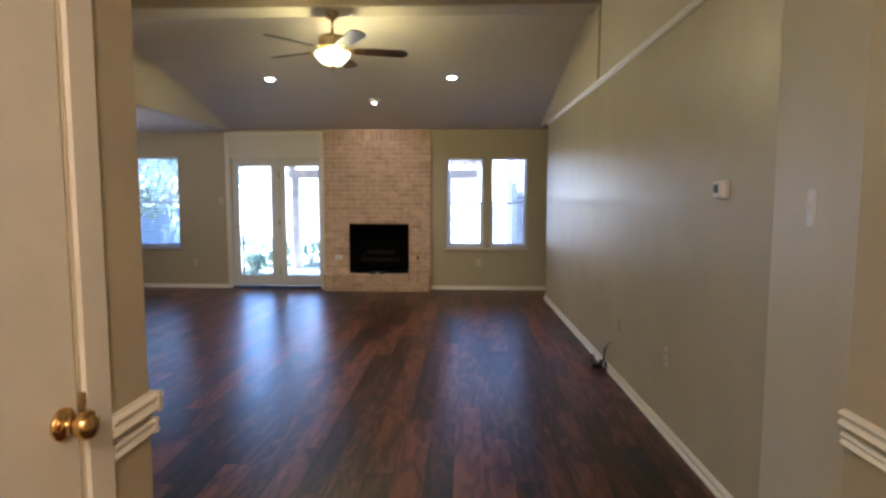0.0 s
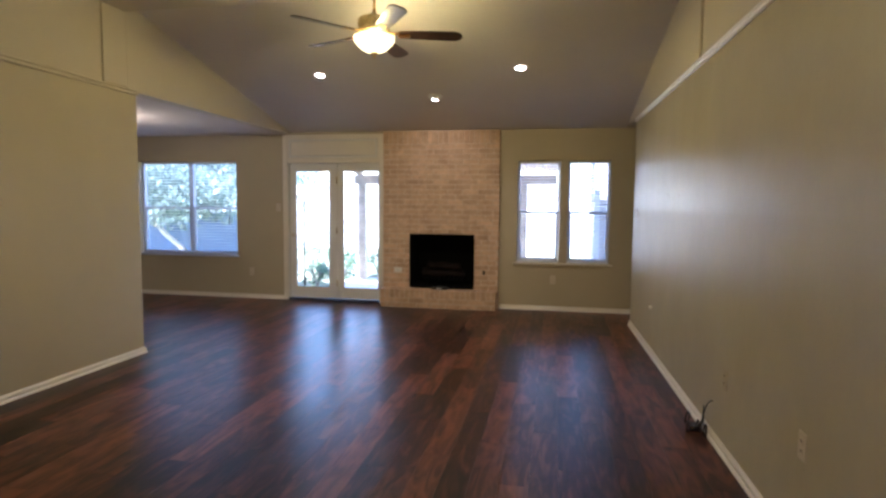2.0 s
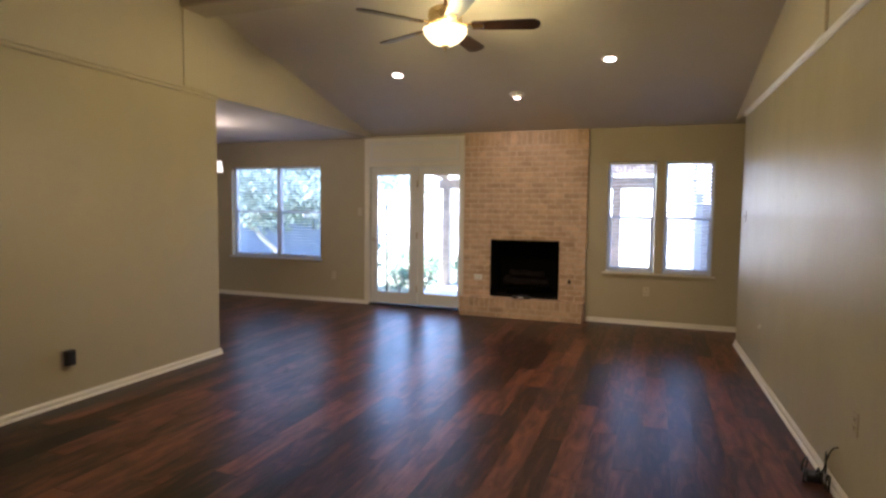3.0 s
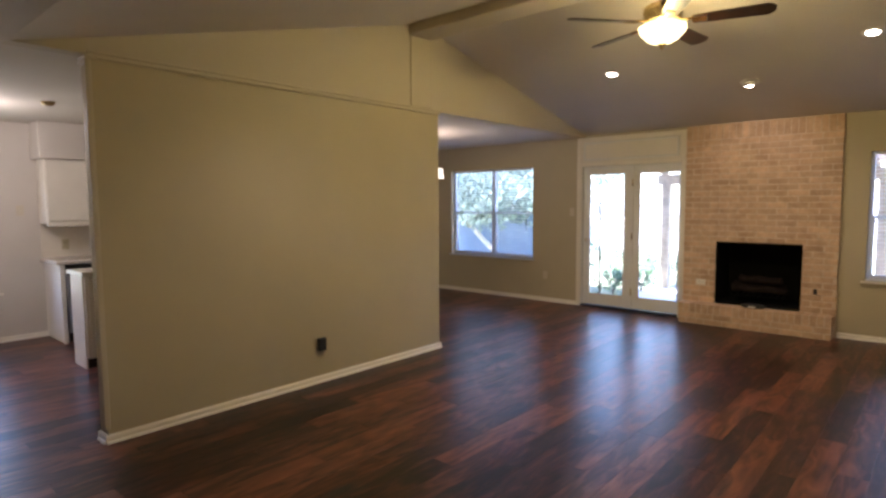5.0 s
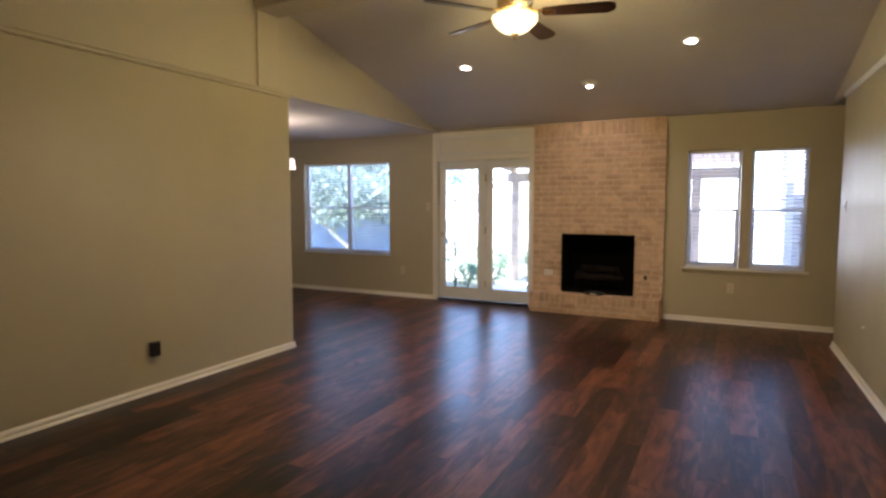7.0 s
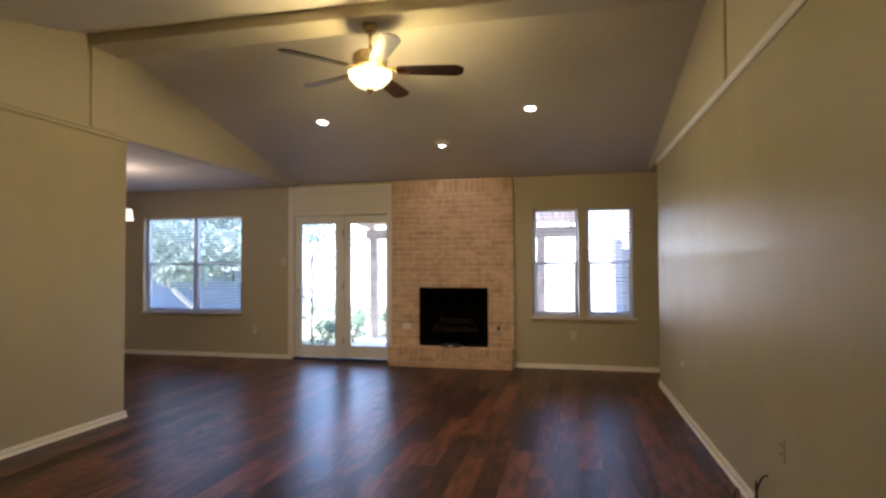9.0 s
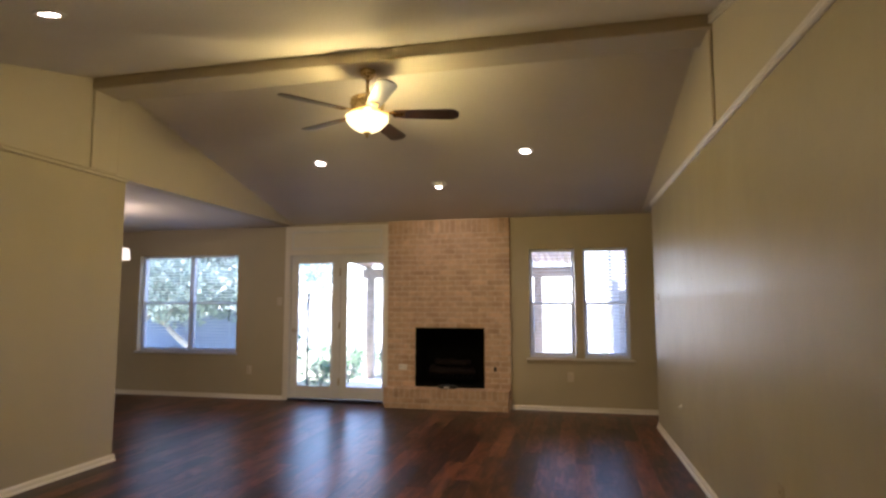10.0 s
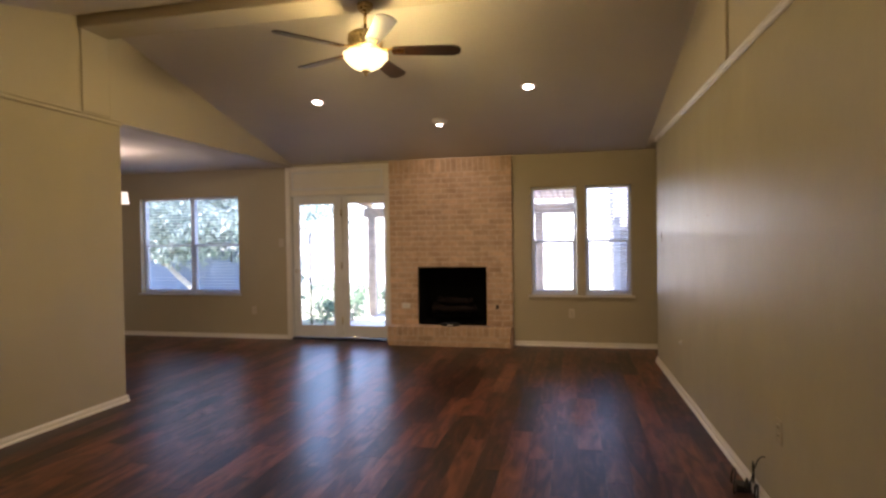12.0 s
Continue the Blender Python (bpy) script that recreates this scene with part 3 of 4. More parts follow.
blind("white horizontal blind with thin open slats", WR[1][0] + 0.02, WR[1][1] - 0.02, D + 0.045, WRZ[0] + 0.015, WRZ[1] - 0.005, -12)
wand = thing("blind_wand", -2.78, D + 0.03, 1.30, "short dark plastic blind wand hanging at the window", "wand")
bm = bmesh.new()
tube(bm, [(-2.705, D + 0.008, 1.08), (-2.70, D + 0.008, 1.24)], 0.009, 0.007, 6)
part("rod", bm, M_BLACK, wand)
bm = bmesh.new()
tube(bm, [(-2.70, D + 0.008, 1.24), (-2.70, D + 0.018, 2.00)], 0.0012, seg=4)
part("cord", bm, M_BLIND, wand)
kw = structure(thing("window_5", WEST, 1.86, KW[2], "", ""), "white kitchen window with a plain sill", "window")
yk = WEST - 0.09
boxes("window_frame", [(yk, yk + 0.05, KW[0], KW[0] + 0.04, KW[2], KW[3]), (yk, yk + 0.05, KW[1] - 0.04, KW[1], KW[2], KW[3]), (yk, yk + 0.05, KW[0] + 0.04, KW[1] - 0.04, KW[2], KW[2] + 0.04), (yk, yk + 0.05, KW[0] + 0.04, KW[1] - 0.04, KW[3] - 0.04, KW[3]), (yk, yk + 0.05, KW[0] + 0.04, KW[1] - 0.04, 1.21, 1.25)], M_VINYL, kw, 0.003)
boxes("window_sill", [(WEST - 0.04, WEST + 0.03, KW[0] - 0.03, KW[1] + 0.05, KW[2] - 0.03, KW[2])], M_TRIM, kw, 0.004)
g = boxes("pane", [(yk + 0.02, yk + 0.024, KW[0] + 0.04, KW[1] - 0.04, KW[2] + 0.04, KW[3] - 0.04)], M_GLASS, kw)
g.visible_shadow = False

# ---- glazed garden door with a panel above ----
door = structure(thing("door_1", -1.05, D, 0, "", ""), "white double garden door with full-height glass", "door")
YF = D - 0.02
boxes("casing", [(DOOR[0] - 0.055, DOOR[0] + 0.015, YF, D, 0, 2.41), (DOOR[1] - 0.03, DOOR[1] + 0.035, YF, D, 0, 2.41), (DOOR[0] + 0.015, DOOR[1] - 0.03, YF, D, 2.005, 2.06), (DOOR[0] + 0.015, DOOR[1] - 0.03, YF, D, 2.365, 2.41)], M_TRIM, door, 0.004)
boxes("transom_panel", [(DOOR[0] + 0.015, DOOR[1] - 0.03, D - 0.008, D, 2.06, 2.365)], M_CAB, door)
for s in ((DOOR[0] + 0.045, DOOR[1] - 0.06, D - 0.024, D - 0.008, 2.085, 2.112), (DOOR[0] + 0.045, DOOR[1] - 0.06, D - 0.024, D - 0.008, 2.313, 2.34), (DOOR[0] + 0.045, DOOR[0] + 0.072, D - 0.024, D - 0.008, 2.112, 2.313), (DOOR[1] - 0.087, DOOR[1] - 0.06, D - 0.024, D - 0.008, 2.112, 2.313)):
    boxes("transom_bead", [s], M_DOORWHITE, door, 0.006)
boxes("jamb", [(DOOR[0], DOOR[0] + 0.03, D, Y1, 0.03, 2.03), (DOOR[1] - 0.03, DOOR[1], D, Y1, 0.03, 2.03), (DOOR[0] + 0.03, DOOR[1] - 0.03, D, Y1, 2.0, 2.03)], M_DOORWHITE, door, 0.002)
boxes("threshold", [(DOOR[0], DOOR[1], D - 0.015, Y1 + 0.03, 0.002, 0.028)], M_BLACK, door, 0.004, "dark bronze threshold")


def leaf(x0, x1, g0, g1, y):
    lf = boxes("leaf", [(x0, g0, y, y + 0.044, 0.035, 1.998), (g1, x1, y, y + 0.044, 0.035, 1.998), (g0, g1, y, y + 0.044, 0.035, 0.19), (g0, g1, y, y + 0.044, 1.895, 1.998)], M_DOORWHITE, door, 0.003)
    boxes("glazing_bead", [(g0, g0 + 0.014, y - 0.007, y, 0.19, 1.895), (g1 - 0.014, g1, y - 0.007, y, 0.19, 1.895), (g0 + 0.014, g1 - 0.014, y - 0.007, y, 0.19, 0.204), (g0 + 0.014, g1 - 0.014, y - 0.007, y, 1.881, 1.895)], M_DOORWHITE, lf, 0.002)
    p = boxes("pane", [(g0, g1, y + 0.02, y + 0.026, 0.19, 1.895)], M_GLASS, lf)
    p.visible_shadow = False
    return lf


leaf_l = leaf(DOOR[0] + 0.032, -1.030, -1.645, -1.125, D + 0.03)
leaf_r = leaf(-1.024, DOOR[1] - 0.032, -0.915, -0.385, D + 0.03)
boxes("astragal", [(-1.055, -0.995, D + 0.012, D + 0.03, 0.035, 1.998)], M_DOORWHITE, door, 0.004)
for z in (0.27, 1.03, 1.76):
    bm = bmesh.new()
    add_box(bm, -1.012, -0.998, D + 0.004, D + 0.012, z - 0.045, z + 0.045, 0.002)
    tube(bm, [(-1.005, D + 0.002, z - 0.05), (-1.005, D + 0.002, z + 0.05)], 0.006, seg=8)
    part("hinge", bm, M_ANTIQUE, door, "dark brass hinge")
bm = bmesh.new()
lathe(bm, [(0.0, 0.0), (0.032, 0.0), (0.032, 0.006), (0.024, 0.010), (0.011, 0.012), (0.011, 0.035), (0.0, 0.036)], pose(-1.692, D + 0.03, 0.96, 90, 0, 0))
add_box(bm, -1.70, -1.60, D - 0.016, D + 0.0, 0.951, 0.969, 0.006)
part("handle", bm, M_NICKEL, leaf_l, "satin nickel lever handle")

# ---- hall door ----
hd = structure(thing("door_2", HW - 0.06, 0.2, 0, "", ""), "cream painted hall door with a brass knob", "door")
for s in ((HW, HW + 0.012, 0.61, 0.69, 0, 2.13), (HW, HW + 0.012, -0.27, -0.19, 0, 2.13), (HW, HW + 0.012, -0.19, 0.61, 2.05, 2.13)):
    boxes("casing", [s], M_TRIM, hd, 0.005)
hl = boxes("leaf", [(HW - 0.042, HW - 0.0015, -0.188, 0.608, 0.012, 2.048)], M_TRIM, hd, 0.004)
bm = bmesh.new()
lathe(bm, [(0.0, 0.0), (0.030, 0.0), (0.030, 0.005), (0.023, 0.009), (0.010, 0.012), (0.010, 0.024), (0.017, 0.028), (0.025, 0.036), (0.027, 0.046), (0.022, 0.056), (0.010, 0.061), (0.0, 0.062)], pose(HW - 0.0015, 0.565, 1.01, 0, 90, 0))
part("knob", bm, M_BRASS, hl, "polished brass door knob")
boxes("strike_plate", [(HW, HW + 0.0135, 0.606, 0.6095, 0.995, 1.055)], M_ANTIQUE, hd, 0.001, "dark brass strike plate")

# ---- fireplace: base, bricks, firebox ----
FY = D - 0.05          # face of the chimney breast
FX0, FX1 = -0.29, 1.35
BX0, BX1, BZ0, BZ1 = 0.095, 1.01, 0.262, 1.012
HY = 8.15
fire = thing("fireplace", 0.53, D, 0, "pale whitewashed brick fireplace with raised hearth and black firebox", "fireplace")
for s in ((FX0 + 0.004, BX0 - 0.004, FY - 0.003, D - 0.001, 0, 2.44), (BX1 + 0.004, FX1 - 0.004, FY - 0.003, D - 0.001, 0, 2.44), (BX0 - 0.004, BX1 + 0.004, FY - 0.003, D - 0.001, BZ1 + 0.004, 2.44), (BX0 - 0.004, BX1 + 0.004, FY - 0.003, D - 0.001, 0, BZ0 - 0.02)):
    boxes("mortar_bed", [s], M_MORTAR, fire, label="pale mortar bed")
boxes("hearth_core", [(FX0 + 0.024, FX1 - 0.016, HY + 0.001, FY - 0.004, 0, 0.246)], M_MORTAR, fire, label="pale mortar bed")
for s in ((BX0 - 0.01, BX0 + 0.012, FY + 0.01, FY + 0.55, BZ0, BZ1), (BX1 - 0.012, BX1 + 0.01, FY + 0.01, FY + 0.55, BZ0, BZ1), (BX0 + 0.012, BX1 - 0.012, FY + 0.53, FY + 0.55, BZ0, BZ1), (BX0 + 0.012, BX1 - 0.012, FY + 0.01, FY + 0.53, BZ0 - 0.012, BZ0 + 0.004), (BX0 + 0.012, BX1 - 0.012, FY + 0.01, FY + 0.53, BZ1 - 0.012, BZ1 + 0.006)):
    boxes("firebox_panel", [s], M_FIREBOX, fire, 0.0, "black steel firebox lining")
boxes("lintel", [(BX0, BX1, FY - 0.004, FY + 0.02, BZ1 - 0.02, BZ1 + 0.002)], M_FIREBOX, fire, 0.002, "black steel lintel")
bm = bmesh.new()
for i in range(9):
    x = BX0 + 0.18 + i * 0.065
    tube(bm, [(x, FY + 0.14, BZ0 + 0.06), (x, FY + 0.14, BZ0 + 0.09), (x, FY + 0.38, BZ0 + 0.10)], 0.008, seg=6)
tube(bm, [(BX0 + 0.14, FY + 0.2, BZ0 + 0.085), (BX1 - 0.14, FY + 0.2, BZ0 + 0.085)], 0.009, seg=6)
tube(bm, [(BX0 + 0.2, FY + 0.2, BZ0), (BX0 + 0.2, FY + 0.2, BZ0 + 0.09)], 0.009, seg=6)
tube(bm, [(BX1 - 0.2, FY + 0.2, BZ0), (BX1 - 0.2, FY + 0.2, BZ0 + 0.09)], 0.009, seg=6)
part("grate", bm, M_FIREBOX, fire, "black iron fire grate")
for i, (x0, y0, x1, y1, z, r) in enumerate(((0.24, 0.20, 0.84, 0.24, 0.17, 0.055), (0.22, 0.33, 0.80, 0.36, 0.18, 0.06), (0.30, 0.30, 0.78, 0.22, 0.28, 0.05))):
    bm = bmesh.new()
    tube(bm, [(x0 + (x1 - x0) * k / 6, FY + y0 + (y1 - y0) * k / 6, BZ0 + z + 0.012 * math.sin(k * 2.1 + i)) for k in range(7)], r, r * 0.8, 10)
    part("log", bm, M_LOG, fire, "near-black brown ceramic gas log")
cover = thing("hearth_tray", 0.54, FY - 0.07, 0.251, "oval black tray with a pale label on the hearth", "tray")
bm = bmesh.new()
lathe(bm, [(0.0, 0.251), (0.118, 0.251), (0.130, 0.262), (0.128, 0.280), (0.105, 0.290), (0.0, 0.292)], Matrix.Translation((0.54, FY - 0.07, 0)) @ Matrix.Diagonal((1.0, 0.62, 1.0, 1.0)), 32)
part("body", bm, M_BLACK, cover)
boxes("label_plate", [(0.51, 0.585, FY - 0.152, FY - 0.1485, 0.264, 0.278)], M_WHITE, cover, 0.0, "plain pale label")


def brick_mesh(w, h, d):
    bm = bmesh.new()
    add_box(bm, -w / 2, w / 2, -d / 2, d / 2, -h / 2, h / 2, 0.004)
    for v in bm.verts:
        v.co += Vector((random.uniform(-1, 1), random.uniform(-1, 1), random.uniform(-1, 1))) * 0.0012
    return mesh_of("brick", bm, M_BRICK)


# ---- ceiling fan ----
FANX, FANY = 0.645, 5.0
fan = thing("ceiling_fan", FANX, FANY, 3.10, "five-blade ceiling fan with dark wood blades, brass body and lit bowl", "ceiling fan")
at = Matrix.Translation((FANX, FANY, 0.026))
bm = bmesh.new()
lathe(bm, [(0.0, 3.077), (0.058, 3.077), (0.061, 3.065), (0.055, 3.035), (0.036, 3.012), (0.02, 3.004), (0.0, 3.004)], at)
part("canopy", bm, M_ANTIQUE, fan, "antique brass canopy")
bm = bmesh.new()
lathe(bm, [(0.0, 3.01), (0.012, 3.01), (0.012, 2.88), (0.0, 2.88)], at, 14)
part("downrod", bm, M_BRASS, fan)
bm = bmesh.new()
lathe(bm, [(0.0, 2.89), (0.03, 2.89), (0.045, 2.875), (0.105, 2.862), (0.128, 2.845), (0.132, 2.80), (0.122, 2.775), (0.128, 2.768), (0.118, 2.745), (0.075, 2.735), (0.075, 2.715), (0.09, 2.71), (0.088, 2.695), (0.0, 2.69)], at, 32)
part("motor", bm, M_ANTIQUE, fan, "antique brass motor housing")
bm = bmesh.new()
prof = [(0.080, 2.722), (0.128, 2.727), (0.158, 2.714), (0.164, 2.697), (0.150, 2.672), (0.128, 2.648), (0.104, 2.622), (0.070, 2.602), (0.030, 2.592), (0.0, 2.590)]
lathe(bm, prof, at, 40)
for v in bm.verts:
    d = Vector((v.co.x - FANX, v.co.y - FANY, 0))
    if d.length > 0.06:
        v.co += d * 0.035 * math.cos(10 * math.atan2(d.y, d.x))
globe = part("bowl", bm, M_GLOBE, fan, "glowing frosted scalloped glass bowl")
globe.visible_shadow = False
bm = bmesh.new()
lathe(bm, [(0.0, 2.598), (0.030, 2.594), (0.026, 2.580), (0.011, 2.570), (0.013, 2.559), (0.0, 2.546)], at, 12)
part("finial", bm, M_ANTIQUE, fan, "small brass finial")
for k in range(5):
    az = radians(14 + 72 * k)
    rot = at @ Matrix.Translation((0, 0, 2.735)) @ Matrix.Rotation(az, 4, "Z") @ Matrix.Rotation(radians(-12), 4, "X")
    bm = bmesh.new()
    outline = [(0.20, -0.050), (0.34, -0.061), (0.56, -0.068), (0.648, -0.071), (0.684, -0.046), (0.697, -0.020), (0.697, 0.020), (0.684, 0.046), (0.648, 0.071), (0.56, 0.068), (0.34, 0.061), (0.20, 0.050)]
    lo, hi = [bm.verts.new(rot @ Vector((x, y, -0.004))) for x, y in outline], [bm.verts.new(rot @ Vector((x, y, 0.004))) for x, y in outline]
    bm.faces.new(lo[::-1])
    bm.faces.new(hi)
    for i in range(len(outline)):
        j = (i + 1) % len(outline)
        bm.faces.new((lo[i], lo[j], hi[j], hi[i]))
    bl = part("blade", bm, M_BLADE, fan, "dark walnut fan blade")
    bm = bmesh.new()
    add_box(bm, 0.08, 0.20, -0.014, 0.014, 0.004, 0.012, 0.003, rot)
    add_box(bm, 0.19, 0.285, -0.034, 0.034, 0.004, 0.010, 0.003, rot)
    add_box(bm, 0.19, 0.285, -0.030, 0.030, -0.009, -0.004, 0.002, rot)
    part("blade_iron", bm, M_BRASS, bl, "polished brass blade bracket")
for k in range(3):
    a = radians(50 + 120 * k)
    lamp("fan_bulb", "POINT", pose(FANX + 0.10 * math.cos(a), FANY + 0.10 * math.sin(a), 2.716), FAN_W / 3, WARM, size=0.025)


# ---- recessed lights ----
def can_light(x, y, slope):
    z = ceil_z(y)
    c = thing("recessed_light", x, y, z, "round white recessed ceiling light, lit", "recessed light", "recessed ceiling lights")
    m = Matrix.Translation((x, y, z)) @ Matrix.Rotation(math.atan(slope), 4, "X")
    bm = bmesh.new()
    lathe(bm, [(0.047, -0.001), (0.052, -0.008), (0.072, -0.006), (0.078, 0.0)], m, 32)
    part("trim_ring", bm, M_WHITE, c, "white trim ring")
    bm = bmesh.new()
    lathe(bm, [(0.0, -0.006), (0.036, -0.005), (0.048, -0.002)], m, 32)
    part("lens", bm, M_CANGLOW, c, "glowing lens")
    lamp("can_bulb", "SPOT", look((x, y, z - 0.03), (x, y, 0)), CAN_W, SOFT_WARM, size=0.05, cone=130)


for cx, cy in ((-0.51, 6.66), (1.70, 6.65)):
    can_light(cx, cy, -SLOPE_N)
can_light(-0.45, 3.29, SLOPE_S)
# a smaller eyeball light turned to the chimney breast
ex, ey = 0.66, 7.30
ez = ceil_z(ey)
eye_l = thing("eyeball_light", ex, ey, ez, "small white swivelling ceiling spotlight aimed at the bricks", "recessed light", "recessed ceiling lights")
m_e = Matrix.Translation((ex, ey, ez)) @ Matrix.Rotation(math.atan(-SLOPE_N), 4, "X")
bm = bmesh.new()
lathe(bm, [(0.050, -0.001), (0.055, -0.012), (0.082, -0.008), (0.088, 0.0)], m_e, 28)
part("trim_ring", bm, M_WHITE, eye_l, "white trim ring")
m_t = m_e @ Matrix.Rotation(radians(10), 4, "X")
bm = bmesh.new()
lathe(bm, [(0.0, -0.040), (0.036, -0.040), (0.044, -0.036), (0.052, -0.012), (0.050, 0.005)], m_t, 28)
part("eyeball", bm, M_WHITE, eye_l, "white swivel housing")
bm = bmesh.new()
lathe(bm, [(0.0, -0.0415), (0.034, -0.0412)], m_t, 24)
part("lens", bm, M_CANGLOW, eye_l, "glowing lens")
lamp("eyeball_bulb", "SPOT", look((ex, ey + 0.04, ez - 0.07), (0.55, D, 1.5)), EYE_W, SOFT_WARM, size=0.04, cone=95)


# ---- wall plates ----
def wall_plate(name, x, y, z, facing, label, kind="outlet", w=0.072, h=0.116, mat=None, group="wall plates"):
    """facing: the direction the plate looks, degrees from +y, counter-clockwise."""
    mat = mat or M_CREAM
    m = pose(x, y, z, 0, 0, facing)
    t = thing(name, x, y, z, label, "switch" if kind == "switch" else "outlet", group)
    bm = bmesh.new()
    add_box(bm, -w / 2, w / 2, 0.0, 0.006, -h / 2, h / 2, 0.0025, m, 2)
    part("plate", bm, mat, t)
    if kind == "switch":
        bm = bmesh.new()
        add_box(bm, -0.005, 0.005, 0.006, 0.018, -0.004, 0.014, 0.002, m)
        part("toggle", bm, mat, t)
    elif kind == "outlet":
        for s in (-1, 1):
            bm = bmesh.new()
            if w < h:
                add_box(bm, -0.017, 0.017, 0.006, 0.0085, s * 0.021 - 0.014, s * 0.021 + 0.014, 0.003, m)
            else:
                add_box(bm, s * 0.021 - 0.014, s * 0.021 + 0.014, 0.006, 0.0085, -0.017, 0.017, 0.003, m)
            sock = part("socket", bm, mat, t)
            bm = bmesh.new()
            for k in (-1, 1):
                if w < h:
                    add_box(bm, k * 0.006 - 0.0015, k * 0.006 + 0.0015, 0.0085, 0.0092, s * 0.021 - 0.005, s * 0.021 + 0.006, 0.0, m)
                else:
                    add_box(bm, s * 0.021 - 0.005, s * 0.021 + 0.006, 0.0085, 0.0092, k * 0.006 - 0.0015, k * 0.006 + 0.0015, 0.0, m)
            part("slots", bm, M_BLACK, sock, "dark slots")
    return t


wall_plate("outlet", wall_x(3.02), 3.02, 0.465, 90, "cream outlet plate low on the tan wall")
wall_plate("outlet", wall_x(4.02), 4.02, 0.435, 90, "tan painted outlet plate above the tangled cable", mat=M_WALL)
wall_plate("outlet", 2.08, D, 0.42, 180, "cream outlet plate under the window")
wall_plate("outlet", -2.35, D, 0.40, 180, "cream outlet plate beside the garden door")
wall_plate("light_switch", -1.905, D, 1.36, 180, "cream light switch beside the garden door", "switch")
wall_plate("light_switch", wall_x(7.36), 7.36, 1.37, 90, "cream light switch near the wall's end", "switch")
wall_plate("light_switch", 2.87 + (1.47 - 1.10) * (wall_x(1.95) - 2.87) / 0.85, 1.47, 1.38, 90 - 15.3, "white light switch on the angled wall", "switch", mat=M_WHITE)
wall_plate("outlet", -0.07, FY - 0.009, 0.50, 180, "white double outlet set into the bricks", "outlet", 0.116, 0.072, M_WHITE)
wall_plate("switch_plate", WEST, 2.55, 1.45, -90, "tan switch plate on the kitchen wall", "switch")
dotp = thing("cable_outlet", wall_x(6.35), 6.35, 0.44, "small white coaxial cable stub on the wall", "outlet")
bm = bmesh.new()
lathe(bm, [(0.0, 0.0), (0.024, 0.0), (0.023, 0.005), (0.010, 0.008), (0.008, 0.024), (0.0, 0.025)], pose(wall_x(6.35), 6.35, 0.44, 0, -90, 0), 14)
part("stub", bm, M_WHITE, dotp)
valve = thing("gas_key_valve", 1.15, FY, 0.50, "brass gas key valve set into the bricks", "gas valve")
bm = bmesh.new()
lathe(bm, [(0.0, 0.0), (0.026, 0.0), (0.025, 0.006), (0.012, 0.008), (0.012, 0.016), (0.0, 0.017)], pose(1.15, FY, 0.50, 90, 0, 0), 18)
part("rose", bm, M_ANTIQUE, valve)
boxes("stem", [(1.134, 1.166, FY - 0.034, FY - 0.015, 0.470, 0.522)], M_BLACK, valve, 0.002)
plug = thing("plug_in_unit", PART, 3.74, 0.325, "black plug-in unit in an outlet on the partition", "plug")
boxes("plate", [(PART, PART + 0.005, 3.70, 3.78, 0.26, 0.39)], M_WALL, plug, 0.002)
boxes("body", [(PART + 0.005, PART + 0.045, 3.702, 3.778, 0.275, 0.385)], M_BLACK, plug, 0.010, "glossy black housing", 2)
TX, TY = wall_x(2.38), 2.38
th = thing("thermostat", TX, TY, 1.45, "white wall thermostat with a small dark display", "thermostat")
boxes("base", [(TX - 0.008, TX + 0.001, TY - 0.055, TY + 0.055, 1.405, 1.495)], M_WHITE, th, 0.003)
boxes("case", [(TX - 0.034, TX - 0.008, TY - 0.05, TY + 0.05, 1.41, 1.49)], M_WHITE, th, 0.007, "", 2)
boxes("display", [(TX - 0.0355, TX - 0.034, TY - 0.015, TY + 0.035, 1.435, 1.475)], M_BLACK, th, 0.0, "dark grey display")
for yy, zz in ((6.05, 1.73), (5.75, 1.52), (5.38, 1.52)):
    nh = thing("wall_anchor", wall_x(yy), yy, zz, "small dark screw hole in a bare painted wall", "screw hole", "old screw holes")
    bm = bmesh.new()
    lathe(bm, [(0.0, 0.001), (0.006, 0.001), (0.008, 0.0)], pose(wall_x(yy), yy, zz, 0, -90, 0), 10)
    part("rim", bm, M_ANTIQUE, nh)

# ---- tangled cable on the floor ----
CY = 4.34
cable = thing("cable_tangle", 2.95, CY, 0, "tangled black cable lying on the floor against the wall", "cable")
rng = random.Random(11)
for k in range(6):
    pts, a0 = [], rng.uniform(0, 6)
    rr, tilt = rng.uniform(0.025, 0.05), rng.uniform(-0.6, 0.6)
    cx, cy, cz = 2.86 + rng.uniform(-0.05, 0.06), CY + rng.uniform(-0.07, 0.07), rng.uniform(0.015, 0.05)
    for i in range(34):
        a = a0 + i * 0.36
        r = rr * (1 + 0.25 * math.sin(i * 0.31 + k))
        pts.append((min(3.035, 0.14 + cx + 0.5 * r * math.cos(a) * math.cos(tilt)), cy + r * math.cos(a + 0.5 * tilt), max(0.005, cz + 0.9 * r * math.sin(a))))
    bm = bmesh.new()
    tube(bm, pts, 0.0040, seg=6)
    part("loop", bm, M_BLACK, cable)
